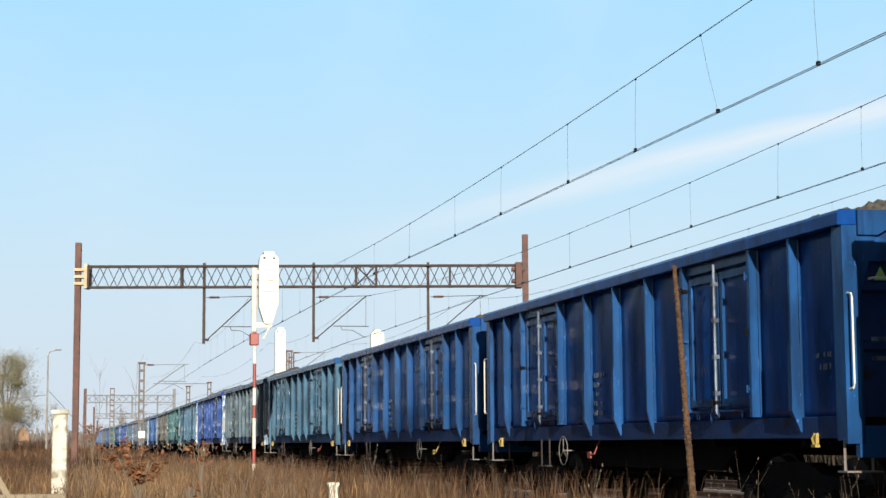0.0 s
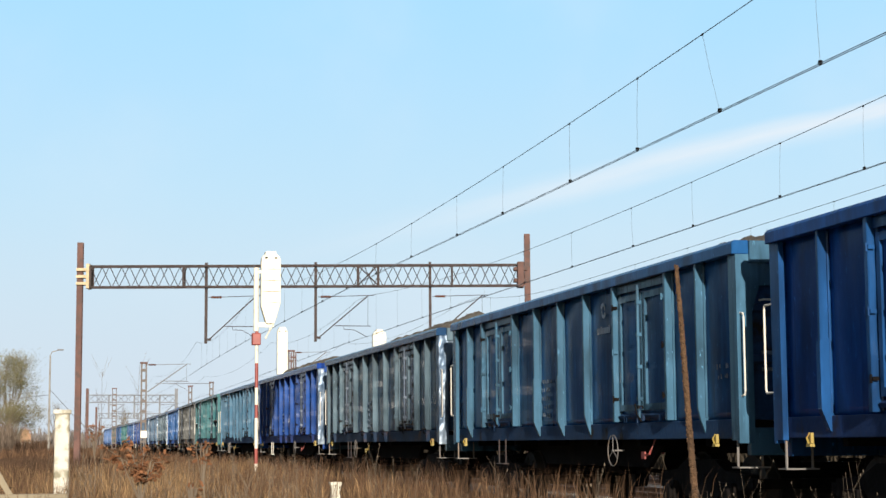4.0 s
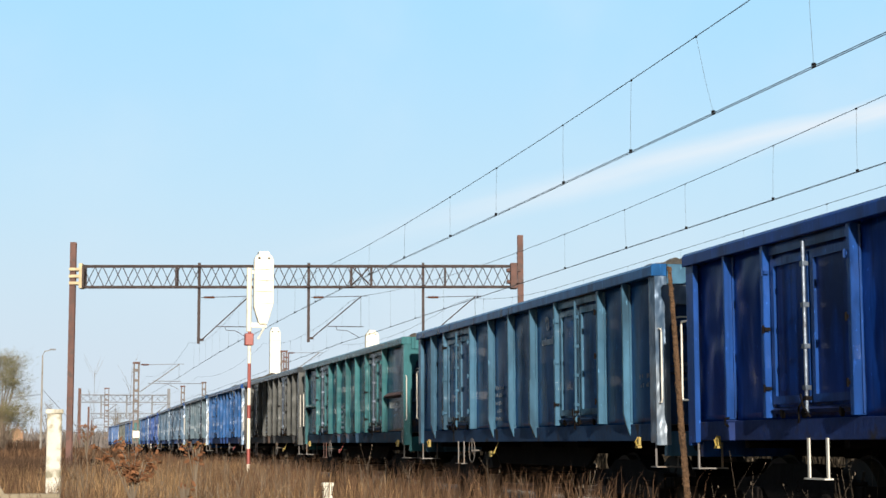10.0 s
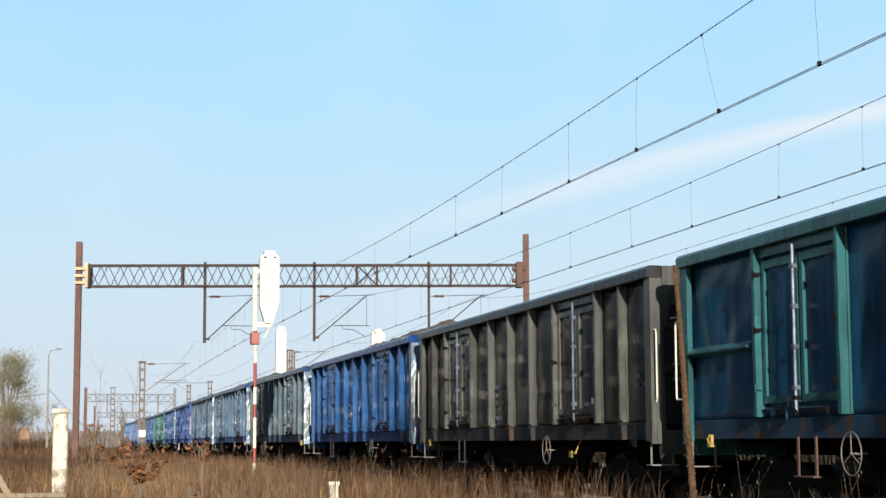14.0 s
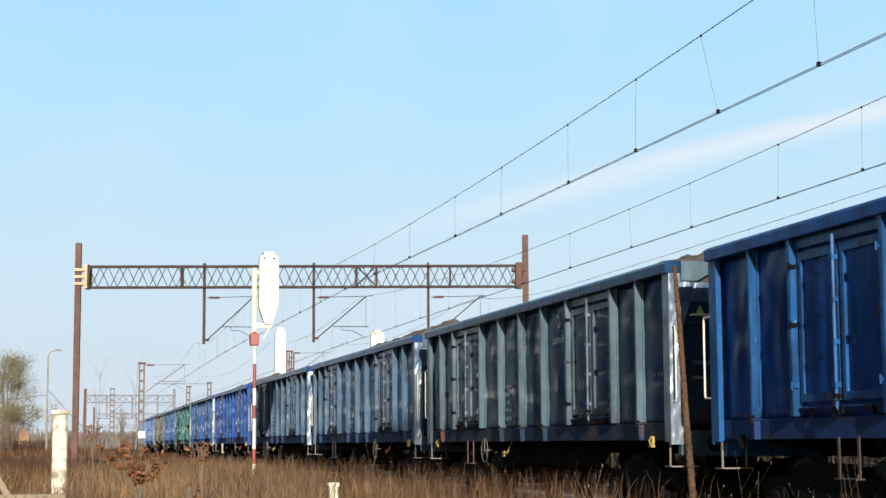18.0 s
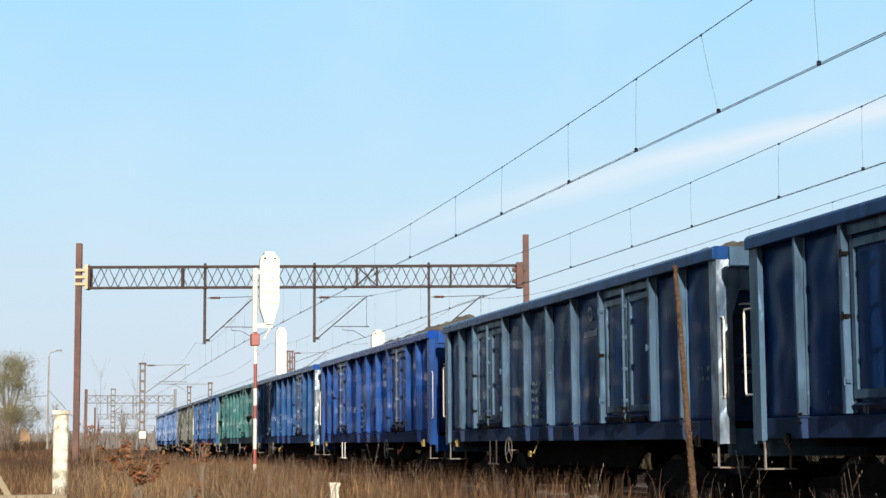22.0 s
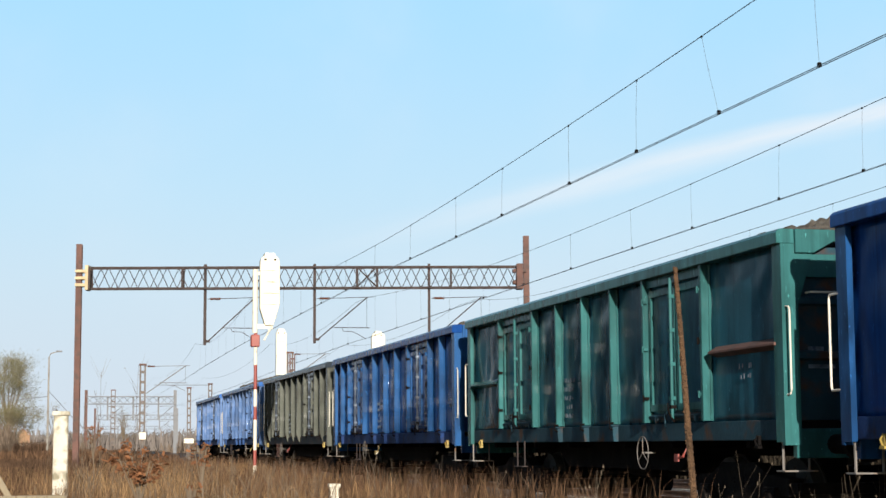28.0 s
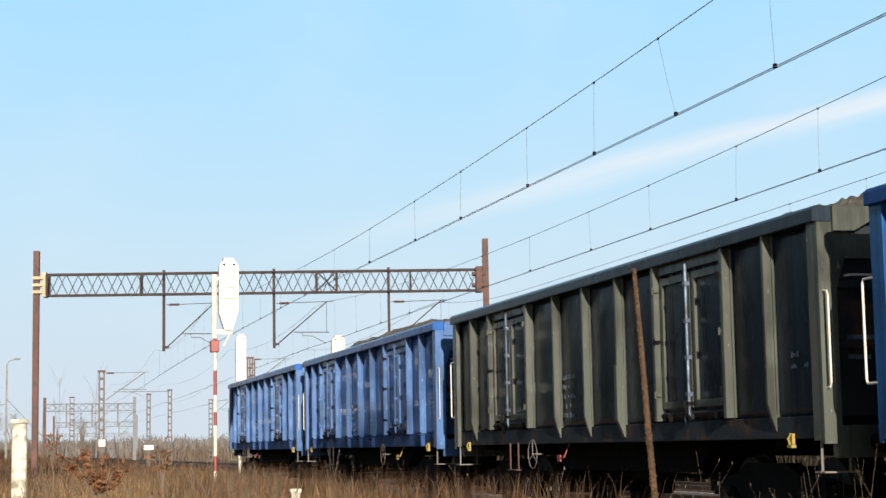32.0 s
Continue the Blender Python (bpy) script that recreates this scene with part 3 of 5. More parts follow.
def build_signals():
    s = thing("light_signal", pose(5.52, 45, 0), "white backed light signal on a red and white striped pole", "railway signal", "light signals")
    for z0, z1, m in ((-0.6, 0.55, M_WHITE), (0.55, 0.95, M_RED), (0.95, 1.75, M_WHITE), (1.75, 2.1, M_RED), (2.1, 2.55, M_WHITE), (2.55, 3.20, M_RED), (3.2, 3.75, M_WHITE),
                      (3.75, 4.05, M_RED)):
        band(s, 0, 0, 0.046, z0, z1, m)
    part("relay_box", lambda bm: (box(bm, -0.13, 0.10, -0.10, 0.12, 3.68, 4.00), bevel(bm, 0.02)), M_RED, s, "red box clamped round the pole")
    part("pole_head", lambda bm: tube(bm, [(-0.02, 0, 4.05), (-0.02, 0, 5.75)], 0.07, 12), M_WHITE, s)
    part("bracket", lambda bm: box(bm, -0.05, 0.45, -0.04, 0.04, 4.16, 4.28), M_WHITE, s)
    part("bracket", lambda bm: box(bm, -0.05, 0.3, -0.03, 0.03, 5.6, 5.68), M_WHITE, s)
    part("brace", lambda bm: tube(bm, [(0.52, -0.05, 4.5), (0.36, -0.05, 4.12), (0.22, -0.05, 3.85)], 0.035, 6), M_WHITE, s)
    signal_head(s, 0.36, 4.25, 6.16, 0.52, M_WHITE)

    s = thing("light_signal", pose(9.92, 72, 0), "smaller white backed light signal between two tracks", "railway signal", "light signals")
    band(s, -0.05, 0, 0.06, -0.6, 4.2, M_WHITE)
    signal_head(s, 0, 4.0, 5.98, 0.44, M_WHITE, 0.05)
    for dx in (0.42, 0.62):
        part("ladder_rail", lambda bm: box(bm, dx - 0.025, dx + 0.025, 0.2, 0.25, 0, 4.95), M_RUSTY, s)
    for i in range(10):
        part("rung", lambda bm: box(bm, 0.42, 0.62, 0.21, 0.24, 0.4 + 0.48 * i, 0.46 + 0.48 * i), M_RUSTY, s)

    s = thing("light_signal", pose(14.53, 74, 0), "white backed light signal behind the wagons", "railway signal", "light signals")
    band(s, -0.05, 0, 0.06, -0.6, 4.2, M_WHITE)
    signal_head(s, 0, 4.1, 6.06, 0.60, M_WHITE)

    p = thing("concrete_post", pose(0.34, 30, 0), "whitewashed square concrete post with a flat cap", "post")
    part("shaft", lambda bm: (box(bm, -0.125, 0.125, -0.12, 0.12, -0.6, 1.62), bevel(bm, 0.02)), M_CREAM, p)
    part("cap", lambda bm: (box(bm, -0.15, 0.15, -0.15, 0.15, 1.60, 1.68), bevel(bm, 0.015)), M_CREAM, p)
    p = thing("marker_stone", pose(5.94, 35, 0), "small white painted stone marker in the weeds", "marker")
    part("stone", lambda bm: (box(bm, -0.095, 0.095, -0.09, 0.09, -0.6, 0.21), bevel(bm, 0.015)), M_WHITE, p)
    part("top", lambda bm: (box(bm, -0.12, 0.12, -0.11, 0.11, 0.20, 0.28), bevel(bm, 0.015)), M_WHITE, p)
    for x, y, z, w in ((4.31, 75, 1.38, 0.28), (9.25, 110, 1.25, 0.62)):
        p = thing("sign_board", pose(x, y, 0), "small plain white board on a thin post", "sign", "white boards")
        part("post", lambda bm: tube(bm, [(0, 0, -0.6), (0, 0, z)], 0.03, 6), M_MAST, p)
        part("board", lambda bm: (box(bm, -w / 2, w / 2, -0.045, -0.032, z - 0.02, z + 0.28), bevel(bm, 0.004)), M_WHITE, p)
    p = thing("street_lamp", pose(0.61, 155, 0), "grey street lamp with a short curved arm", "street lamp")
    part("pole", lambda bm: tube(bm, [(0, 0, -0.6), (0, 0, 5), (0, 0, 9.0)], 0.11, 8, 0.06), M_CONCRETE, p)
    part("arm", lambda bm: tube(bm, [(0, 0, 8.95), (0.15, 0, 9.3), (0.75, 0, 9.48)], 0.05, 6), M_CONCRETE, p)
    part("luminaire", lambda bm: (box(bm, 0.6, 1.15, -0.12, 0.12, 9.43, 9.57), bevel(bm, 0.03)), M_FARSTEEL, p)
    part("stay", lambda bm: tube(bm, [(0, 0, 6.0), (2.6, 2, 3.2), (4.0, 3, 2.0)], 0.03, 4), M_FARSTEEL, p)
    part("cable", lambda bm: tube(bm, [(0, 0, 5.5), (-4, 2, 5.1), (-9, 4, 5.0), (-25, 10, 5.6)], 0.03, 4), M_FARSTEEL, p)


build_signals()


# ---- the train ----
PITCH = 14.04
HALF = 6.46                     # half the body's length
TURN = Matrix.Rotation(math.pi, 4, "Z")


def run(t):
    """How far along the line the reference wagon's leading end stands at t."""
    return 27.08 - 6.1302 * t - 0.044528 * t ** 2 + 0.00052256 * t ** 3 - 0.30 * math.exp(-((t - 23.3) / 2.4) ** 2)


def rib(bm, width, pointed, wide, bent=0):
    """An upright stiffener, knocked a little out of line; a pointed one tapers to the sill, some are doubled below."""
    knock = 0.004 if pointed else 0.011
    foot = 1.17 if pointed else 1.325
    rings = []
    for k in range(15):
        z = 3.08 + (foot - 3.08) * k / 14
        ends = min(1.0, 3.0 * (3.08 - z), 3.0 * (z - foot))
        dy = knock * ends * (1.6 * noise.noise((bent * 5.1, z * 1.7, 2.0)) + noise.noise((bent * 5.1, z * 4.2, 7.0)))
        out = -1.452 + 0.7 * knock * ends * noise.noise((bent * 3.3, z * 3.0, 4.0))
        if pointed and z < 1.40:
            out = -1.37 - 0.082 * (z - 1.17) / 0.23
        r = width / 2
        rings.append([bm.verts.new(v) for v in ((-1.32, dy - r, z), (out + 0.006, dy - r, z), (out, dy - r + 0.007, z), (out, dy + r - 0.007, z), (out + 0.006, dy + r, z), (-1.32, dy + r, z))])
    for p, q in zip(rings, rings[1:]):
        for k in range(6):
            bm.faces.new((p[k], p[(k + 1) % 6], q[(k + 1) % 6], q[k]))
    bm.faces.new(rings[0][::-1])
    bm.faces.new(rings[-1])
    tube(bm, [(-1.356, -width / 2 - 0.012, 1.34), (-1.356, -width / 2 - 0.012, 3.06)], 0.014, 6)
    if wide:
        prism(bm, [(-1.34, 2.05), (-1.466, 2.02), (-1.466, 1.37), (-1.38, 1.16), (-1.34, 1.16)], -width / 2 - 0.014, width / 2 + 0.014)


def rib_foot(bm):
    """The short foot of a straight rib on the sill, under a thin seam plate."""
    prism(bm, [(-1.33, 1.295), (-1.445, 1.295), (-1.43, 1.10), (-1.33, 1.10)], -0.034, 0.034)
    box(bm, -1.47, -1.33, -0.05, 0.05, 1.300, 1.316)
    bevel(bm, 0.005)


def wall_sheet(bm, seed, dents):
    """A thin side sheet, pushed in and out between the ribs by years of grabs."""
    ny, nz = 129, 20
    flat = ((-1.8, 2.7), (-5.5, 2.0), (-5.0, 2.0), (1.3, 2.1))
    grid = []
    for side in (0, 1):
        rows = []
        for j in range(nz + 1):
            z = 1.30 + 1.80 * j / nz
            row = []
            for i in range(ny + 1):
                y = -HALF + 2 * HALF * i / ny
                edge = min(1.0, 4 * (z - 1.3), 4 * (3.1 - z))
                edge *= min(1.0, max(0.12, min(1.6 * math.hypot(y - a, z - b) - 0.45 for a, b in flat)))
                d = dents * 2.1 * edge * (0.55 * noise.noise((y * 0.9, z * 1.1, seed)) + 0.5 * noise.noise((y * 2.3, z * 2.0, seed + 5)) + 0.40 * noise.noise((y * 4.5, z * 3.5, seed + 9)))
                row.append(bm.verts.new((-1.335 + d + 0.012 * side, y, z)))
            rows.append(row)
        grid.append(rows)
    for side, rows in enumerate(grid):
        for a, b in zip(rows, rows[1:]):
            for i in range(ny):
                q = (a[i], a[i + 1], b[i + 1], b[i])
                f = bm.faces.new(q if side else q[::-1])
                f.smooth = True
    for j, k in ((0, 0), (nz, nz)):
        for i in range(ny):
            bm.faces.new((grid[0][j][i], grid[0][j][i + 1], grid[1][k][i + 1], grid[1][k][i]))


def door_leaf(bm):
    box(bm, -1.352, -1.335, -0.43, 0.43, 1.46, 2.93)


def leaf_frame(bm):
    for y0, y1, z0, z1 in ((-0.43, -0.36, 1.46, 2.93), (0.36, 0.43, 1.46, 2.93), (-0.36, 0.36, 1.46, 1.54), (-0.36, 0.36, 2.85, 2.93)):
        box(bm, -1.385, -1.352, y0, y1, z0, z1)


def stirrup(bm):
    """A step of bent flat strap with a tread."""
    for y in (-0.22, 0.18):
        box(bm, -1.39, -1.375, y, y + 0.04, 0.74, 1.12)
    box(bm, -1.43, -1.34, -0.22, 0.22, 0.725, 0.74)


def lever(bm):
    """A bent lever at the foot of a door."""
    tube(bm, [(-1.43, -0.02, 1.50), (-1.46, 0.04, 1.41), (-1.465, 0.03, 1.31), (-1.44, 0.09, 1.27)], 0.011, 6)


def cam_plate(bm):
    prism(bm, [(-0.06, 1.39), (0.02, 1.42), (0.07, 1.36), (0.03, 1.31), (-0.04, 1.33)], -1.43, -1.39, "x")
    bevel(bm, 0.008)


def door_stop(bm):
    prism(bm, [(-0.03, 1.39), (0.04, 1.41), (0.05, 1.34), (0, 1.31)], -1.42, -1.38, "x")
    bevel(bm, 0.008)


def handwheel(bm):
    pts = [(0, 0.20 * math.cos(a), 0.20 * math.sin(a)) for a in [2 * math.pi * i / 24 for i in range(25)]]
    tube(bm, pts, 0.0065, 6)
    for k in range(3):
        a = math.pi / 2 + 2 * math.pi * k / 3
        tube(bm, [(0, 0, 0), (0, 0.20 * math.cos(a), 0.20 * math.sin(a))], 0.006, 5)
    tube(bm, [(-0.012, 0, 0), (0.16, 0, 0)], 0.012, 8)


def wheelset(bm):
    for x in (-0.755, 0.755):
        s = 1 if x > 0 else -1
        for xa, xb, ra, rb in ((x - 0.065 * s, x - 0.045 * s, 0.49, 0.49), (x - 0.045 * s, x + 0.075 * s, 0.465, 0.455)):
            tube(bm, [(xa, 0, 0), (xb, 0, 0)], ra, 28, rb)
        for k in range(8):                    # radial stiffening marks
            a = 2 * math.pi * k / 8
            tube(bm, [(x + 0.08 * s, 0.12 * math.cos(a), 0.12 * math.sin(a)), (x + 0.08 * s, 0.37 * math.cos(a), 0.37 * math.sin(a))], 0.016, 4)
    tube(bm, [(-1.12, 0, 0), (1.12, 0, 0)], 0.08, 12)


def bogie_frame(bm):
    for s in (-1, 1):
        x0, x1 = (0.93 * s, 1.10 * s) if s > 0 else (1.10 * s, 0.93 * s)
        prism(bm, [(-1.30, 0.52), (-1.30, 0.70), (-0.75, 0.74), (-0.45, 0.86), (0.45, 0.86), (0.75, 0.74), (1.30, 0.70), (1.30, 0.52), (1.12, 0.52), (1.05, 0.60), (0.72, 0.60),
                   (0.5, 0.42), (-0.5, 0.42), (-0.72, 0.60), (-1.05, 0.60), (-1.12, 0.52)], x0, x1, "x")
    box(bm, -0.95, 0.95, -0.22, 0.22, 0.55, 0.82)
    tube(bm, [(0, 0, 0.8), (0, 0, 1.12)], 0.2, 12)
    for y in (-1.45, 1.45):
        box(bm, -1.05, 1.05, y - 0.05, y + 0.05, 0.55, 0.66)
        for x in (-1.02, 1.02):
            box(bm, x - 0.05, x + 0.05, min(y, 0.87 * y), max(y, 0.87 * y), 0.55, 0.66)


def springs(bm):
    for dy in (-0.13, 0.13):
        pts = [(0.075 * math.cos(a), dy + 0.075 * math.sin(a), 0.40 + 0.26 * i / 40) for i, a in enumerate([2 * math.pi * 5 * i / 40 for i in range(41)])]
        tube(bm, pts, 0.016, 5)


def buffer(bm):
    tube(bm, [(0, 0, 0), (0, -0.36, 0)], 0.10, 14)
    tube(bm, [(0, -0.34, 0), (0, -0.60, 0)], 0.075, 14)
    prism(bm, [(0.225 * math.cos(a), 0.225 * math.sin(a) * 0.8) for a in [2 * math.pi * i / 20 for i in range(20)]], -0.62, -0.58)


def coupling(bm):
    box(bm, -0.05, 0.05, -0.22, 0, -0.08, 0.06)
    for i, z in enumerate((-0.02, -0.16, -0.30)):
        tube(bm, [(0.06 * math.cos(a), -0.25 - 0.09 * i + 0.05 * math.sin(a), z + 0.10 * math.sin(a)) for a in [2 * math.pi * k / 12 for k in range(13)]], 0.022, 6)


def hose(bm):
    tube(bm, [(0, 0, 0), (0, -0.12, -0.05), (0, -0.25, -0.28), (0, -0.36, -0.42), (0, -0.46, -0.38), (0, -0.5, -0.26)], 0.026, 7)


def corner_post(bm):
    prism(bm, [(-1.43, 1.05), (-1.25, 1.05), (-1.25, 2.45), (-1.05, 3.08), (-1.43, 3.08)], -HALF - 0.01, -HALF + 0.05)
    prism(bm, [(-1.43, -HALF + 0.05), (-1.37, -HALF + 0.05), (-1.37, -HALF + 0.20), (-1.43, -HALF + 0.20)], 1.08, 3.08, "z")


def rim_side(bm):
    prism(bm, [(-1.475, 3.075), (-1.475, 3.19), (-1.44, 3.225), (-1.28, 3.225), (-1.28, 3.075)], -HALF - 0.02, HALF + 0.02)
    bevel(bm, 0.006)


def rim_end(bm):
    prism(bm, [(-1.279, 2.98), (-1.08, 2.98), (-0.86, 3.10), (0.86, 3.10), (1.08, 2.98), (1.279, 2.98), (1.279, 3.22), (-1.279, 3.22)], -HALF - 0.05, -HALF + 0.10)
    bevel(bm, 0.006)


def end_wall(bm):
    box(bm, -1.30, 1.30, -HALF + 0.07, -HALF + 0.085, 1.30, 3.05)


def end_post(bm):
    prism(bm, [(-0.06, -HALF + 0.069), (-0.04, -HALF - 0.01), (0.04, -HALF - 0.01), (0.06, -HALF + 0.069)], 1.30, 3.02, "z")


def end_stiffener(bm):
    prism(bm, [(-HALF + 0.069, -0.05), (-HALF + 0.01, -0.03), (-HALF + 0.01, 0.03), (-HALF + 0.069, 0.05)], -1.25, 1.25, "x")


def bars(bm, x, y0, z0, rows, w, h, gap, jitter):
    """Stencilled marks too worn to read: rows of short upright bars in groups, just proud of the sheet."""
    rng = random.Random(jitter)
    for r in range(rows):
        y, end, top = y0 + rng.choice((0.0, 0.0, 0.09)), y0 + w * rng.uniform(0.45, 1.0), z0 - r * (h + gap)
        while y < end:
            for _ in range(rng.randint(2, 5)):
                d, hh = rng.uniform(0.022, 0.036), h * rng.uniform(0.7, 1.0)
                if rng.random() < 0.8:
                    box(bm, x - 0.003, x, -y - d, -y, top - hh, top - rng.choice((0.0, 0.0, 0.3)) * hh)
                y += d + 0.012
            y += rng.uniform(0.035, 0.07)


def badge(bm):
    """A round emblem of two hooked arcs, over a line of marks."""
    for a0, r in ((20, 0.085), (200, 0.085)):
        pts = [(0, r * (1 - 0.05 * i) * math.cos(radians(a0 + 24 * i)), 1.15 * r * (1 - 0.05 * i) * math.sin(radians(a0 + 24 * i))) for i in range(8)]
        tube(bm, pts, 0.034, 6, 0.012)
    bmesh.ops.scale(bm, vec=(0.12, 1, 1), verts=bm.verts)
    for k in range(8):
        box(bm, -0.003, 0.003, -0.27 + 0.068 * k, -0.225 + 0.068 * k, -0.31, -0.23 + 0.02 * (k in (0, 5)))


KIND_A, KIND_B = "ribbed", "railed"


def build_wagon(i, kind, colour, colour_word, pointed, logo, wheel_y, seed, heap):
    """A four-axle gondola wagon, standing on the rails with its middle at the origin. Its camera side is -x."""
    w = thing("gondola_wagon", Matrix(), "%s open-top gondola wagon with ribbed steel sides" % colour_word, "freight wagon", "wagons of the train")
    body, sheet = PAINTS[colour], SHADED_SHEETS[colour]
    scraped = i in (4, 5, 6, 9, 10, 11, 12, 14)
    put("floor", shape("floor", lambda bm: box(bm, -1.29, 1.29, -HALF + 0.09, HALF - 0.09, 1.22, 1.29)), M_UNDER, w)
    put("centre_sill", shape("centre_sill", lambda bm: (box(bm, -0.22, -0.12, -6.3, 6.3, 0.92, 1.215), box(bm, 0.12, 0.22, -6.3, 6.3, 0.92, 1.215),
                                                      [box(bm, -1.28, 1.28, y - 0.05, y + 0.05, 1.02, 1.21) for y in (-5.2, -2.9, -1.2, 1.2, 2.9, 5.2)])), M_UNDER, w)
    rng = random.Random(seed)
    for m in (Matrix(), TURN):
        near = m is not TURN
        bent = 4 if pointed else seed % 4
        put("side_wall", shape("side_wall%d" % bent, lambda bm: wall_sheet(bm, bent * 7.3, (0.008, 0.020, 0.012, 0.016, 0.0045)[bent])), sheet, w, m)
        # Side rims take the shade-toned sheet copy, except on railed wagons.
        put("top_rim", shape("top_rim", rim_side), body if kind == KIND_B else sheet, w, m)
        put("end_rim", shape("end_rim", rim_end), body, w, m)
        # The next wagon's shadow is painted into this darker end wall.
        wall = put("end_wall", shape("end_wall", end_wall), GRIME_AND_SHADE[colour], w, m, "end wall darkened for the next wagon's shadow")
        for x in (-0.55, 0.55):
            put("end_post", shape("end_post", end_post), GRIME_AND_SHADE[colour], wall, Matrix.Translation((x, 0, 0)))
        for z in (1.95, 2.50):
            put("end_stiffener", shape("end_stiffener", end_stiffener), GRIME_AND_SHADE[colour], wall, Matrix.Translation((0, 0, z)))
        # Added lighter plate paints the sunlit strip along the end wall's top.
        put("end_header", shape("end_header", lambda bm: (prism(bm, [(-1.24, 2.80), (-1.15, 2.74), (1.15, 2.74), (1.24, 2.80), (1.24, 2.975), (-1.24, 2.975)], -HALF + 0.02, -HALF + 0.068), bevel(bm, 0.006))),
            M_BARE if scraped else body, wall, None, "scraped dented plate standing for sunlight on the end wall" if scraped else "")
        put("side_sill", shape("side_sill", lambda bm: (box(bm, -1.365, -1.28, -HALF + 0.02, HALF - 0.02, 1.10, 1.31), bevel(bm, 0.008))), GRIME_AND_SHADE[colour], w, m, "grime-caked sill")
        ribs = [0, 1.21, -1.21] + ([5.34, -5.34] if kind == KIND_A else [])
        for y in ribs:
            wide = pointed and rng.random() < 0.35
            knocked = rng.randrange(5)
            r = put("rib", shape("rib%d%d%d" % (pointed, wide, knocked), lambda bm: rib(bm, 0.055, pointed, wide, knocked)), body, w, m @ Matrix.Translation((0, y, 0)))
            if not pointed:
                put("rib_foot", shape("rib_foot", rib_foot), GRIME_AND_SHADE[colour], r, None, "grimy foot on the sill")
        if kind == KIND_B:
            for y in (5.42, -5.42):
                put("side_rail", shape("side_rail", lambda bm: prism(bm, [(-1.34, 2.02), (-1.45, 2.06), (-1.45, 2.08), (-1.34, 2.14)], -0.88, 0.88)), M_RUSTY if y < 0 else body,
                    w, m @ Matrix.Translation((0, y, 0)), "rusty pressed rail")
        for c in (-3.395, 3.395):
            for y in (-0.955, 0.955):
                post = put("door_post", shape("door_post", lambda bm: rib(bm, 0.075, False, False)), body, w, m @ Matrix.Translation((0, c + y, 0)))
                for z in (1.62, 2.22, 2.80):
                    put("hinge", shape("hinge", lambda bm: (box(bm, -1.462, -1.40, -0.03, 0.03, -0.018, 0.018), tube(bm, [(-1.465, 0, -0.04), (-1.465, 0, 0.04)], 0.013, 6))),
                        M_UNDER if rng.random() < 0.5 else body, post, Matrix.Translation((0, 0.05 if y < 0 else -0.05, z)))
            for y in (-0.455, 0.455):
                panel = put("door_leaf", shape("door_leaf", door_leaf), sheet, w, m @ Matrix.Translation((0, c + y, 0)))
                put("leaf_frame", shape("leaf_frame", leaf_frame), body, panel)
            put("lintel", shape("lintel", lambda bm: box(bm, -1.40, -1.346, -0.90, 0.90, 2.97, 3.07)), body, w, m @ Matrix.Translation((0, c, 0)))
            bar = put("locking_bar", shape("locking_bar", lambda bm: (tube(bm, [(-1.44, 0, 1.36), (-1.44, 0, 3.02)], 0.019, 8), [box(bm, -1.465, -1.405, -0.035, 0.035, z - 0.022, z + 0.022) for z in (
                1.6, 2.0, 2.4, 2.8)])), M_WORN if seed % 3 else body, w, m @ Matrix.Translation((0, c, 0)))
            put("latch", shape("latch", lambda bm: (tube(bm, [(-1.45, -0.08, 1.32), (-1.48, 0.0, 1.42), (-1.48, 0.05, 1.54)], 0.011, 6), box(bm, -1.465, -1.40, -0.03, 0.03, 1.48, 1.52))),
                M_UNDER, bar)
            gear, at = M_UNDER if rng.random() < 0.6 else GRIME_AND_SHADE[colour], m @ Matrix.Translation((0, c + rng.uniform(-0.05, 0.15), 0))
            put("lever", shape("lever", lever), gear, w, at, "grimy bent door lever")
            put("cam_plate", shape("cam_plate", cam_plate), gear, w, at, "grimy cam plate")
            for y in (-0.66, 0.62):
                put("door_stop", shape("door_stop", door_stop), gear, w, m @ Matrix.Translation((0, c + y, 0)))
            put("door_apron", shape("door_apron", lambda bm: prism(bm, [(-1.35, 1.43), (-1.41, 1.40), (-1.39, 1.36), (-1.35, 1.36)], -0.88, 0.88)), GRIME_AND_SHADE[colour], w, m @ Matrix.Translation((0, c, 0)))
        if not pointed:
            for y in ribs:
                put("tie_hook", shape("tie_hook", lambda bm: tube(bm, [(-1.44, -0.05, 1.34), (-1.50, -0.09, 1.33), (-1.50, -0.09, 1.27), (-1.45, -0.05, 1.25)], 0.014, 5)), M_UNDER, w,
                    m @ Matrix.Translation((0, y, 0)))
        for s in (-1, 1):                        # both corners of this side
            k = Matrix() if s < 0 else Matrix.Diagonal((1, -1, 1, 1))
            put("corner_post", shape("corner_post%d" % s, lambda bm: (corner_post(bm), bmesh.ops.transform(bm, matrix=k, verts=bm.verts))), M_BARE if scraped and s < 0 else body, w, m,
                "scraped bare dented corner" if scraped and s < 0 else "")
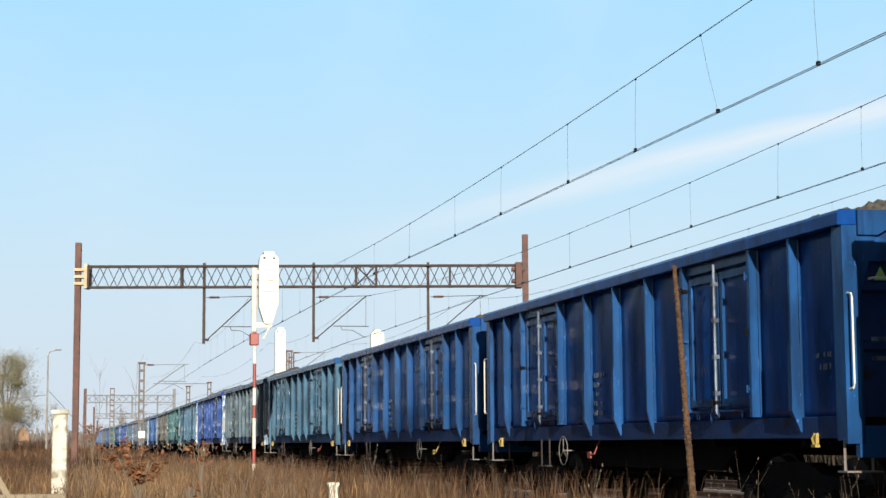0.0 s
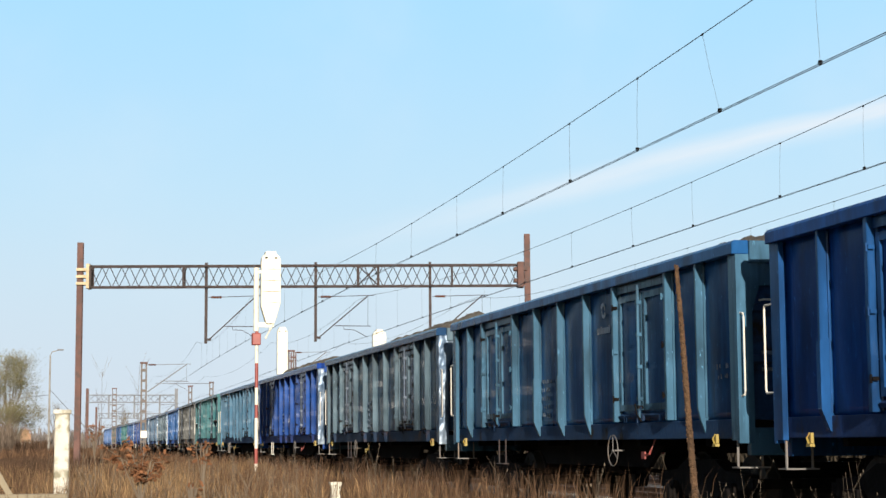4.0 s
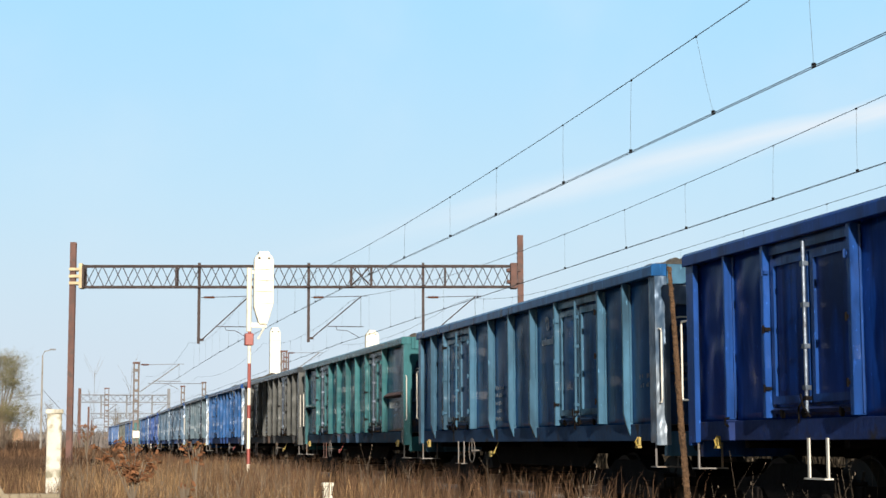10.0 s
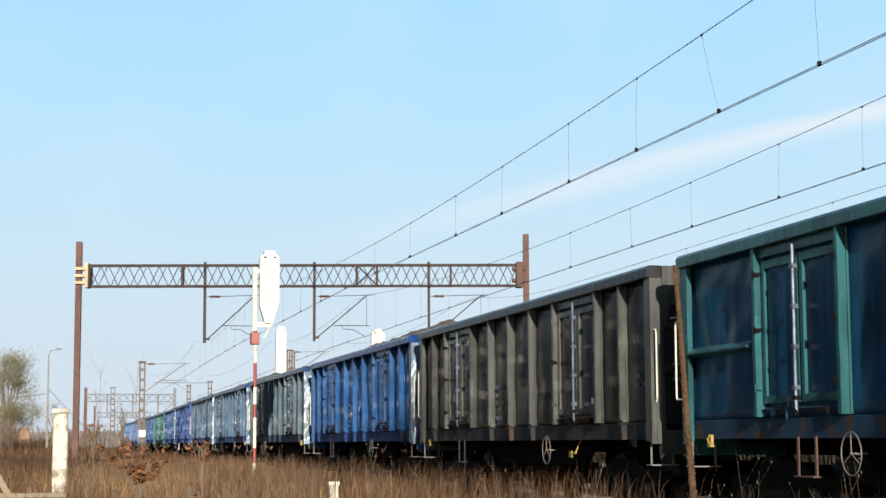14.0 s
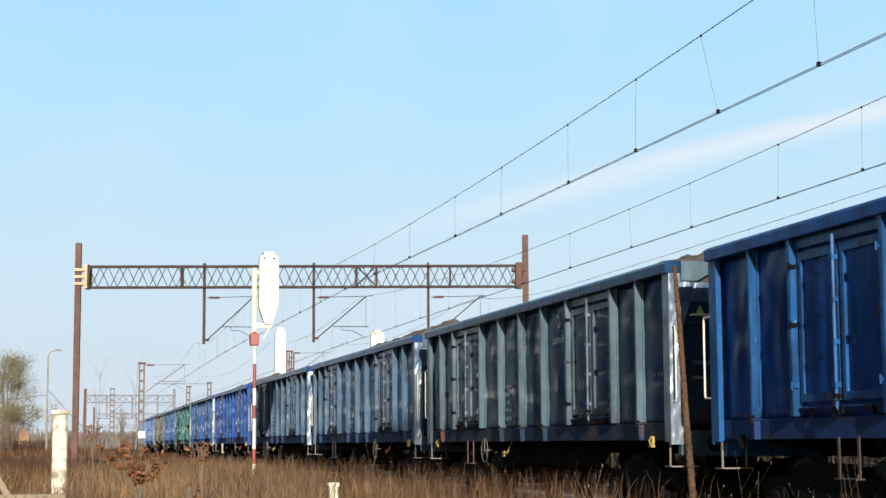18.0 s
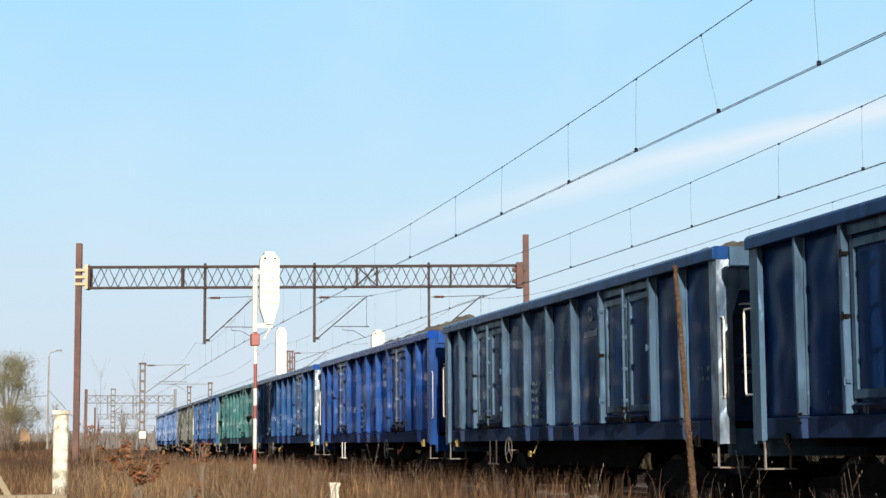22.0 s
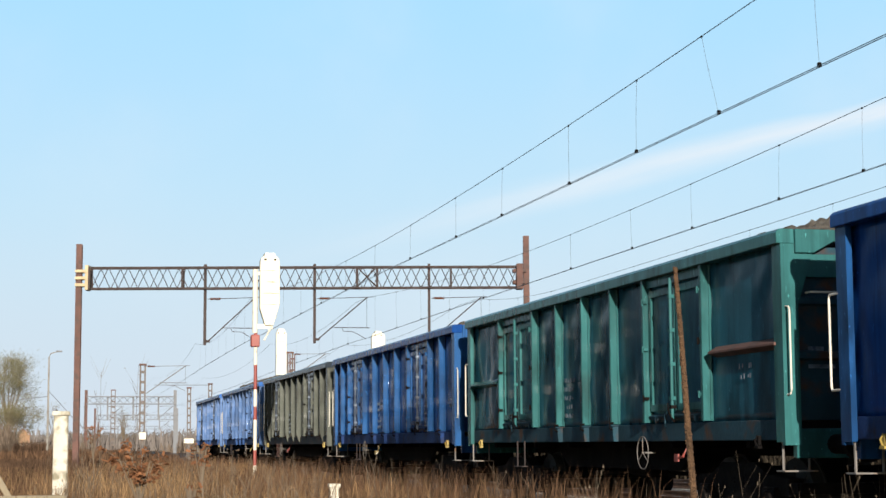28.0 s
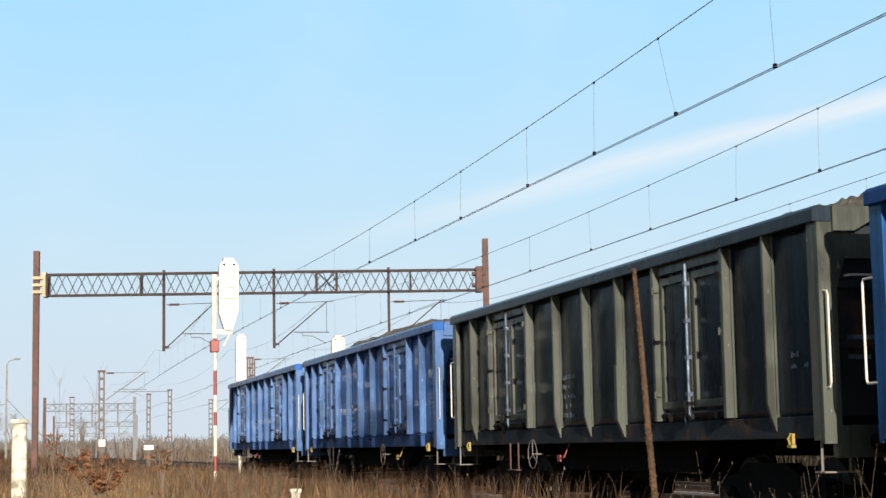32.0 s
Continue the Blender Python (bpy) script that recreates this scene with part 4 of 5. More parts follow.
            put("lashing_hook", shape("lashing_hook", lambda bm: (box(bm, -1.40, -1.368, -0.022, 0.022, 1.05, 1.15), box(bm, -1.42, -1.37, -0.045, 0.045, 1.015, 1.045), tube(bm, [(-1.40, 0, 1.15), (-1.43, 0, 1.10), (-1.41, 0, 1.04)], 0.012, 5))),
                M_YELLOW if rng.random() < 0.75 else M_UNDER, w, m @ Matrix.Translation((0, s * 5.72, 0)), "yellow painted hook")
            put("corner_step", shape("corner_step%d" % s, lambda bm: (tube(bm, [(-1.38, -6.3, 1.08), (-1.38, -6.3, 0.80)], 0.014, 5), tube(bm, [(-1.10, -6.3, 1.08), (-1.10, -6.3, 0.80)], 0.014, 5),
                                                                  box(bm, -1.42, -1.06, -6.42, -6.22, 0.785, 0.80), bmesh.ops.transform(bm, matrix=k, verts=bm.verts))), M_MAST, w, m)
            put("buffer", shape("buffer", buffer), M_UNDER, w, m @ Matrix.Translation((-0.875, 0, 1.06)) @ k @ Matrix.Translation((0, -HALF, 0)))
        put("handrail", shape("handrail", lambda bm: tube(bm, [(-1.39, -6.46, 2.44), (-1.39, -6.54, 2.43), (-1.39, -6.56, 2.39), (-1.39, -6.56, 1.60), (-1.39, -6.54, 1.56), (-1.39, -6.46, 1.55)], 0.0105, 8)),
            M_HANDRAIL, w, m)
        put("grab_rail", shape("grab_rail", lambda bm: tube(bm, [(-1.42, 6.45, 2.46), (-1.42, 6.64, 2.46), (-1.42, 6.66, 2.42), (-1.42, 6.66, 1.60), (-1.42, 6.64, 1.56), (-1.42, 6.45, 1.56)], 0.012, 8)),
            M_HANDRAIL, w, m)
        put("end_rail", shape("end_rail", lambda bm: tube(bm, [(-1.15, -6.44, 2.58), (-1.15, -6.54, 2.58), (1.15, -6.54, 2.58), (1.15, -6.44, 2.58)], 0.012, 6)), M_HANDRAIL, w, m)
        put("buffer_beam", shape("buffer_beam", lambda bm: (box(bm, -1.30, 1.30, -HALF, -HALF + 0.1, 0.92, 1.215), bevel(bm, 0.01))), body, w, m)
        put("coupling", shape("coupling", coupling), M_UNDER, w, m @ Matrix.Translation((0, -6.41, 1.05)))
        put("brake_hose", shape("brake_hose", hose), M_UNDER, w, m @ Matrix.Translation((0.35, -6.40, 0.98)))
        put("step", shape("step", stirrup), M_HANDRAIL if i in (5, 13) else M_MAST if i == 6 else M_RUSTY if i in (7, 10, 17) else M_BEAM, w, m @ Matrix.Translation((0, 3.3, 0)))
        put("handwheel", shape("handwheel", handwheel), M_MAST, w, m @ Matrix.Translation((-1.42, wheel_y, 0.96)))
        put("brake_lever", shape("brake_lever", lambda bm: (tube(bm, [(-1.28, 0, 1.1), (-1.36, 0, 0.92), (-1.37, 0.16, 0.90)], 0.016, 5), box(bm, -1.38, -1.36, 0.12, 0.24, 0.86, 0.95))),
            M_RED if i % 2 else M_YELLOW, w, m @ Matrix.Translation((0, wheel_y - 1.2, 0)))
        put("stencil", shape("stencil%d" % (seed % 3), lambda bm: bars(bm, -1.366 + 0.005, 0, 0, 2, 0.42, 0.060, 0.05, seed % 3)), M_LIGHTMARK, w,
            m @ Matrix.Translation((0.0, -5.72 if kind == KIND_A else -5.2, 1.92)), "worn white stencil marks")["kind"] = "stuff"
        put("stencil", shape("stencilb%d" % (seed % 3), lambda bm: bars(bm, -1.366 + 0.005, 0, 0, 5, 0.5, 0.070, 0.055, seed % 3 + 7)), M_LIGHTMARK, w,
            m @ Matrix.Translation((0.0, 1.05, 2.0)), "worn white stencil marks")["kind"] = "stuff"
        if i % 3 == 1:
            put("warning_sign", shape("warning_sign", lambda bm: prism(bm, [(-1.08, 2.57), (-0.94, 2.57), (-1.01, 2.70)], -HALF + 0.055, -HALF + 0.062)), M_SIGN, w, m, "small yellow-green warning triangle")
        if logo:
            put("badge", shape("badge", badge), M_EMBLEM, w, m @ Matrix.Translation((-1.352, -1.80, 2.82)), "worn white emblem")["kind"] = "stuff"
        put("end_stencil", shape("endmarks%d" % (seed % 3), lambda bm: [box(bm, -1.12, -0.95 + 0.06 * ((r + seed) % 3), -HALF + 0.062, -HALF + 0.07, 2.0 - 0.09 * r, 2.04 - 0.09 * r) for r in range(3)]),
            M_LIGHTMARK, w, m, "worn white stencil marks")["kind"] = "stuff"
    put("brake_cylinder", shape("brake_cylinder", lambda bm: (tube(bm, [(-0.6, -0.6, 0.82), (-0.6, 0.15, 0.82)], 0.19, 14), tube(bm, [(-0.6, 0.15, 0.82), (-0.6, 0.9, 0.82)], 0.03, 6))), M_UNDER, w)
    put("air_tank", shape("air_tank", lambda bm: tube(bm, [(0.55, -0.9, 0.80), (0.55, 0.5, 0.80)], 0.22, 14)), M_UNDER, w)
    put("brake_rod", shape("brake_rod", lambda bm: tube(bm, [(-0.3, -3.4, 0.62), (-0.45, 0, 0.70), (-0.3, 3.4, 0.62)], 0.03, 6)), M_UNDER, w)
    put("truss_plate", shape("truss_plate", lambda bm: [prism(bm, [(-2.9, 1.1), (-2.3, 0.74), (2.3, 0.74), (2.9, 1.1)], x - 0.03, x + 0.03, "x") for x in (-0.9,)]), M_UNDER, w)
    wheels = []
    for y in (-4.5, 4.5):
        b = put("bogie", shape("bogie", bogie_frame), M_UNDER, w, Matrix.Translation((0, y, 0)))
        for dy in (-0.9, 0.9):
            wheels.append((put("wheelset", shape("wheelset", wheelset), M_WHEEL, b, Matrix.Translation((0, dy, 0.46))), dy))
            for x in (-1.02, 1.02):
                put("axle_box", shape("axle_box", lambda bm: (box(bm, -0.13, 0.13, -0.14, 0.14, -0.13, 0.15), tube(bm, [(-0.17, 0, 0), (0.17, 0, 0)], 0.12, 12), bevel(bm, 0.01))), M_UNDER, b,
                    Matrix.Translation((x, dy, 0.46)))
        for x in (-1.02, 1.02):
            put("spring", shape("spring", springs), M_UNDER, b, Matrix.Translation((x, 0, 0.06)))
    load = shape("load%d" % heap, lambda bm: gravel_heap(bm, heap))
    g = put("gravel_load", load, M_GRAVEL)
    tagged(g, "heap of brown grey crushed stone lying in a wagon", "gravel", "loads of the train")
    return w, wheels, g


def gravel_heap(bm, seed):
    """The stone in a wagon: low, tipped at one end, in a long ridge, or in two cones."""
    ny, nx = 210, 40
    tops = ([(0, 0.15)], [(-4.9, 0.60), (1.0, 0.25)], [(0, 0.6)], [(-4.4, 0.55), (-0.8, 0.68), (1.0, 0.66)])[seed]
    rows = []
    for j in range(ny + 1):
        y = -6.28 + 12.56 * j / ny
        row = []
        for i in range(nx + 1):
            x = -1.285 + 2.57 * i / nx
            h = max(a - 0.30 * math.hypot(0.8 * (y - c), 1.1 * x) for c, a in tops)
            if seed == 2:                      # one long ridge, highest at the leading end
                h = min(0.70 - 0.022 * (y + 5.0), 0.42 * (5.6 - abs(y))) - 0.33 * abs(x)
            h = 3.03 + max(-0.12, h) + 0.10 * noise.noise((x * 1.5, y * 1.2, seed)) + 0.06 * noise.noise((x * 4, y * 4, seed)) + 0.045 * noise.noise((x * 11, y * 11, seed)) + 0.03 * noise.noise((x * 25, y * 25, seed))
            row.append(bm.verts.new((x, y, h)))
        rows.append(row)
    for a, b in zip(rows, rows[1:]):
        for i in range(nx):
            bm.faces.new((a[i], a[i + 1], b[i + 1], b[i]))
    low = [[bm.verts.new((v.co.x, v.co.y, 1.295)) for v in (r[0], r[-1])] for r in rows]
    for (a, b), (p, q) in zip(zip(rows, rows[1:]), zip(low, low[1:])):
        bm.faces.new((a[0], b[0], q[0], p[0]))
        bm.faces.new((a[-1], p[1], q[1], b[-1]))
    bm.faces.new([*rows[0], low[0][1], low[0][0]])
    bm.faces.new([*rows[-1][::-1], low[-1][0], low[-1][1]])


# kind, paint, colour word, pointed ribs, emblem, handwheel, variant, load; from the wagon ahead to the last one
WAGONS = [
    (KIND_A, "blue", "deep blue", True, False, -2.2, 0, 1),
    (KIND_A, "blue", "deep blue", True, False, 2.3, 1, 1),
    (KIND_A, "blue", "deep blue", True, True, -2.2, 2, 1),
    (KIND_A, "steel", "steel blue", True, True, -2.3, 3, 1),
    (KIND_A, "greyblue", "weathered grey-blue", False, False, 2.3, 4, 2),
    (KIND_A, "royal", "royal blue", False, False, -2.0, 5, 3),
    (KIND_A, "steel", "faded steel blue", True, True, 2.4, 6, 1),
    (KIND_B, "petrol", "faded teal", False, False, 2.3, 7, 1),
    (KIND_A, "grey", "sooty grey", False, False, -2.0, 8, 0),
    (KIND_A, "scuffed", "scuffed blue", False, False, -2.2, 9, 2),
    (KIND_A, "greyblue", "dull grey-blue", False, True, 2.2, 10, 1),
    (KIND_A, "slate", "scratched slate-blue", False, True, -2.3, 11, 2),
    (KIND_A, "slate", "slate-blue", False, True, 2.2, 12, 1),
    (KIND_A, "vivid", "vivid blue", False, True, -2.2, 13, 2),
    (KIND_A, "blue", "dusty blue", False, False, 2.2, 14, 1),
    (KIND_B, "teal", "green-teal", False, False, -2.3, 15, 1),
    (KIND_A, "scuffed", "bright blue", False, False, 2.3, 16, 1),
    (KIND_A, "olive", "olive-grey", True, False, 2.3, 17, 1),
    (KIND_A, "pale", "light blue", False, False, -2.2, 18, 3),
    (KIND_A, "pale", "bright light blue last", False, False, 2.2, 19, 0),
]
TRAIN = [build_wagon(i, *spec) for i, spec in enumerate(WAGONS)]


# how far each wagon stands from its even place, by the slack of its couplings
SLACK = (0.15, 0.22, 0.10, -0.12, -0.10, 0.12, 0.03, 0.30, 0.21, -0.06, 0.08, 0.10, -0.10, 0.10, 0.0, 0.12, 0.0, -0.12, -0.05, 0.0)


def motions():
    """The train rolls towards the camera's side; its wheels turn with it."""
    for i, (wagon, wheels, load) in enumerate(TRAIN):
        rows = []
        for k in range(33):
            y = run(k) + PITCH * (i - 1) - HALF + SLACK[i]
            rows.append((k, on_line(y, TRACKS[0])))
        walk(wagon, rows)
        walk(load, rows)
        for ws, dy in wheels:
            spin = []
            for k in range(481):
                t = k / 15
                spin.append((t, Matrix.Translation((0, dy, 0.46)) @ Matrix.Rotation((run(0) - run(t)) / 0.46, 4, "X")))
            walk(ws, spin)


# ---- dry grass and weeds ----
def blades(name, places, height, width, lean, material, label, seed, kinds=3):
    """Many thin bent blades at the given places, each its own island."""
    rng = np.random.default_rng(seed)
    n = len(places)
    p = np.asarray(places)
    h = height[0] + (height[1] - height[0]) * rng.random(n) ** 1.4
    a, b = rng.random(n) * 2 * np.pi, rng.random(n) * 2 * np.pi
    wd = width[0] + (width[1] - width[0]) * rng.random(n)
    le = lean * (0.2 + rng.random(n)) * h
    side = np.stack([np.cos(a), np.sin(a), 0 * a], 1) * wd[:, None] / 2
    out = np.stack([np.cos(b), np.sin(b), 0 * b], 1) * le[:, None]
    up = np.zeros((n, 3))
    up[:, 2] = h
    rows = []
    for f, g, k in ((0, 0, 1), (0.5, 0.22, 0.85), (0.85, 0.6, 0.55)):
        c = p + up * f + out * g
        rows += [c - side * k, c + side * k]
    droop = np.zeros((n, 3))
    droop[:, 2] = -0.12 * le
    rows.append(p + up + out + droop)
    verts = np.stack(rows, 1).reshape(-1, 3)
    base = np.arange(n) * 7
    quads = np.concatenate([np.stack([base + i, base + i + 1, base + i + 3, base + i + 2], 1) for i in (0, 2)])
    tris = np.stack([base + 4, base + 5, base + 6], 1)
    ob = raw(name, verts.tolist(), quads.tolist() + tris.tolist(), material)
    return tagged(ob, label, "grass", kind="stuff")


def scatter(n, x0, x1, y0, y1, seed, keep=lambda x, y: 1.0, clump=0.35, sink=0.03, limit=6.1):
    """Places in tufts on the ground, denser where keep() is near one."""
    rng = random.Random(seed)
    out = []
    while len(out) < n:
        cx, cy = rng.uniform(x0, x1), rng.uniform(y0, y1)
        if rng.random() > keep(cx, cy):
            continue
        for _ in range(rng.randint(6, 14)):
            x, y = cx + rng.gauss(0, clump), cy + rng.gauss(0, clump)
            if 15 < y < 35.5 and abs(x / y - 0.170) < 0.008 and rng.random() < 0.93:
                continue                         # trampled bare strip before the marker stone
            if x < limit + line_x(y):
                out.append((x, y, ground_height(x, y) - sink))
    return out[:n]


def in_view(x, y):
    """Only the wedge of land that lies before the camera, thinning at its edges."""
    r = x / max(y, 0.1)
    return 1.0 if -0.06 < r < 0.62 else 0.0


def weed(bm, x, y, h, rng, twigs=7, thick=1.0):
    """A dead branching weed stem with small seed heads."""
    z = ground_height(x, y) - 0.02
    lx, ly = rng.gauss(0, 0.06) * h, rng.gauss(0, 0.06) * h
    pts = [(x + lx * u * u, y + ly * u * u, z + h * u) for u in (0, 0.35, 0.7, 1.0)]
    tube(bm, pts, 0.0040 * thick, 4, 0.0015 * thick, caps=False)
    for _ in range(twigs):
        u = rng.uniform(0.4, 0.95)
        a, d = rng.uniform(0, 6.28), rng.uniform(0.05, 0.18) * h
        s = (x + lx * u * u, y + ly * u * u, z + h * u)
        e = (s[0] + d * 0.6 * math.cos(a), s[1] + d * 0.6 * math.sin(a), s[2] + d)
        tube(bm, [s, e], 0.0018 * thick, 3, 0.001 * thick, caps=False)
        if rng.random() < 0.6:
            tube(bm, [e, (e[0], e[1], e[2] + 0.02)], 0.0045, 4, 0.002, caps=False)


def patch(x, y):
    """Where pale straw stands thick, against the brown."""
    return min(1.0, max(0.05, 0.5 + 3.0 * noise.noise((x * 0.7, y * 0.22, 3.0))))


def build_grass():
    blades("dry_grass", scatter(26000, -3, 6, 22, 62, 1, lambda x, y: patch(x, y) * in_view(x, y) * (1.0 if 0.035 < x / y < 0.13 else 0.35)), (0.55, 1.15), (0.006, 0.016), 0.35, M_STRAW,
           "tall straw-coloured dead grass beside the track", 1)
    blades("brown_grass", scatter(26000, -3, 6, 16, 60, 2, lambda x, y: (1.1 - patch(x, y)) * in_view(x, y) * (1 if x < 4.5 else 0.7)), (0.5, 1.2), (0.006, 0.014), 0.30, M_BROWNGRASS,
           "tall brown dead grass and stalks beside the track", 2)
    blades("near_grass", scatter(5000, 1, 6, 9, 17, 3, lambda x, y: 1.0 if 0.28 < x / y < 0.62 else 0.12 * in_view(x, y)), (0.3, 1.05), (0.0025, 0.005), 0.28, M_BROWNGRASS,
           "thin brown stalks in front of the wagons", 3)
    blades("verge_grass", scatter(6000, 3.6, 7.0, 19, 62, 6, lambda x, y: 1.0 if 0.08 < x / y < 0.22 else 0.16, limit=6.9), (0.35, 1.0), (0.006, 0.012), 0.30, M_STRAW,
           "tall straw-coloured grass along the ballast", 6)
    blades("verge_stalks", scatter(16000, 3.6, 7.0, 17, 55, 7, lambda x, y: 1.0 if 0.08 < x / y < 0.34 else 0.3, limit=6.9), (0.5, 1.25), (0.005, 0.010), 0.25, M_BROWNGRASS,
           "tall reddish brown stalks along the ballast", 7)
    blades("short_grass", scatter(11000, -12, 6, 20, 110, 4, lambda x, y: 1.0 if 0.03 < x / y < 0.13 else 0.15 * in_view(x, y)), (0.2, 0.55), (0.010, 0.024), 0.5, M_STRAW,
           "matted straw-coloured undergrowth", 4)
    blades("brown_undergrowth", scatter(14000, -12, 6, 18, 110, 8, lambda x, y: 0.3 if 0.03 < x / y < 0.13 else in_view(x, y)), (0.2, 0.6), (0.010, 0.022), 0.5, M_BROWNGRASS,
           "matted reddish brown undergrowth", 8)
    blades("meadow_grass", scatter(14000, -9, 5.5, -12, 18, 9), (0.08, 0.30), (0.006, 0.014), 0.6, M_STRAW, "short trampled dry meadow grass", 9)
    rng = random.Random(5)
    bm = bmesh.new()
    for _ in range(800):
        y = rng.uniform(10, 46)
        r = rng.uniform(0.0, 0.56)
        x = r * y
        if x < 6.0 and not abs(r - 0.170) < 0.008 and not (r > 0.18 and y < 30 and rng.random() < 0.72):
            weed(bm, x, y, rng.uniform(0.9, 1.45) if y > 16 else rng.uniform(0.8, 1.35), rng)
    for _ in range(46):
        y = rng.uniform(9, 15)
        weed(bm, rng.uniform(0.26, 0.57) * y, y, rng.uniform(0.9, 1.4), rng, rng.randint(1, 4), 0.5)
    me = bpy.data.meshes.new("weed_stems")
    bm.to_mesh(me)
    bm.free()
    me.materials.append(M_STEM)
    tagged(new("weed_stems", me), "dead branching weed stems with small seed heads", "weeds", kind="stuff")


def build_stalk():
    """A thick crumbly seed stalk close to the camera."""
    rng = random.Random(8)
    st = thing("mullein_stalk", pose(1.60, 4.0, GROUND), "dead brown mullein stalk with a crumbly seed spike", "plant")
    base = [(0.03, 0, 0), (0.015, 0, 0.7), (-0.005, 0, 1.30), (-0.027, 0, 1.62), (-0.042, 0, 1.88), (-0.052, 0, 2.02)]
    part("stem", lambda bm: tube(bm, base, 0.012, 10, 0.0045), M_MULLEIN, st)

    def spike(bm):
        for _ in range(900):
            z = rng.uniform(1.25, 2.02)
            k = next(i for i in range(5) if base[i + 1][2] >= z)
            u = (z - base[k][2]) / (base[k + 1][2] - base[k][2])
            cx = base[k][0] + u * (base[k + 1][0] - base[k][0])
            a = rng.uniform(0, 6.28)
            r = 0.0095 - 0.0058 * (z - 1.25) / 0.77
            s = rng.uniform(0.0015, 0.0034)
            m = Matrix.Translation((cx + r * math.cos(a), r * math.sin(a), z)) @ Euler((rng.random() * 3, rng.random() * 3, a)).to_matrix().to_4x4() @ Matrix.Diagonal((s, s * 0.7, s * 1.4, 1))
            octa(bm, m)
    part("seed_spike", spike, M_MULLEIN, st)


def octa(bm, m):
    vs = [bm.verts.new(m @ Vector(c)) for c in ((1, 0, 0), (0, 1, 0), (-1, 0, 0), (0, -1, 0), (0, 0, 1), (0, 0, -1))]
    for a, b in ((0, 1), (1, 2), (2, 3), (3, 0)):
        bm.faces.new((vs[a], vs[b], vs[4]))
        bm.faces.new((vs[b], vs[a], vs[5]))


def leaf(bm, at, size, rng):
    m = Matrix.Translation(at) @ Euler((rng.uniform(-1.2, 1.2), rng.uniform(-1.2, 1.2), rng.uniform(0, 6.28))).to_matrix().to_4x4() @ Matrix.Scale(size, 4)
    pts = [(-0.1, -0.5, 0), (0.1, -0.5, 0), (0.30, -0.15, 0.08), (0.18, 0.05, 0.02), (0.34, 0.25, 0.1), (0.0, 0.55, -0.05), (-0.34, 0.25, 0.1), (-0.18, 0.05, 0.02), (-0.30, -0.15, 0.08)]
    vs = [bm.verts.new(m @ Vector(p)) for p in pts]
    bm.faces.new(vs[:5] + vs[5:])


def build_sapling(x, y, z, spread, height, leaves, seed):
    rng = random.Random(seed)
    s = thing("oak_sapling", pose(x, y, GROUND), "young oak with clinging rust-red dead leaves", "sapling", "oak saplings")
    tips = []

    part("stem", lambda bm: tube(bm, [(0, 0, 0), (0.02, 0, z * 0.6), (0, 0, z)], 0.010, 6, 0.005), M_BARK, s)
    for _ in range(11):
        a, r, h = rng.uniform(0, 6.28), rng.uniform(0.4, 1.0) * spread, rng.uniform(-0.2, 1.0) * height
        tip = (r * math.cos(a), r * math.sin(a), z + h)
        part("twig", lambda bm: tube(bm, [(0, 0, z * 0.75), (tip[0] * 0.5, tip[1] * 0.5, z + h * 0.3), tip], 0.005, 4, 0.002), M_BARK, s)
        tips.append(tip)

    def foliage(bm):
        for _ in range(leaves):
            t, u = rng.choice(tips), rng.uniform(0.35, 1.05)
            leaf(bm, (t[0] * u + rng.gauss(0, 0.02), t[1] * u + rng.gauss(0, 0.02), z * 0.85 + (t[2] - z * 0.85) * u + rng.gauss(0, 0.02)), rng.uniform(0.032, 0.066), rng)
    part("leaves", foliage, M_OAKLEAF, s, "rust-red dead leaves")


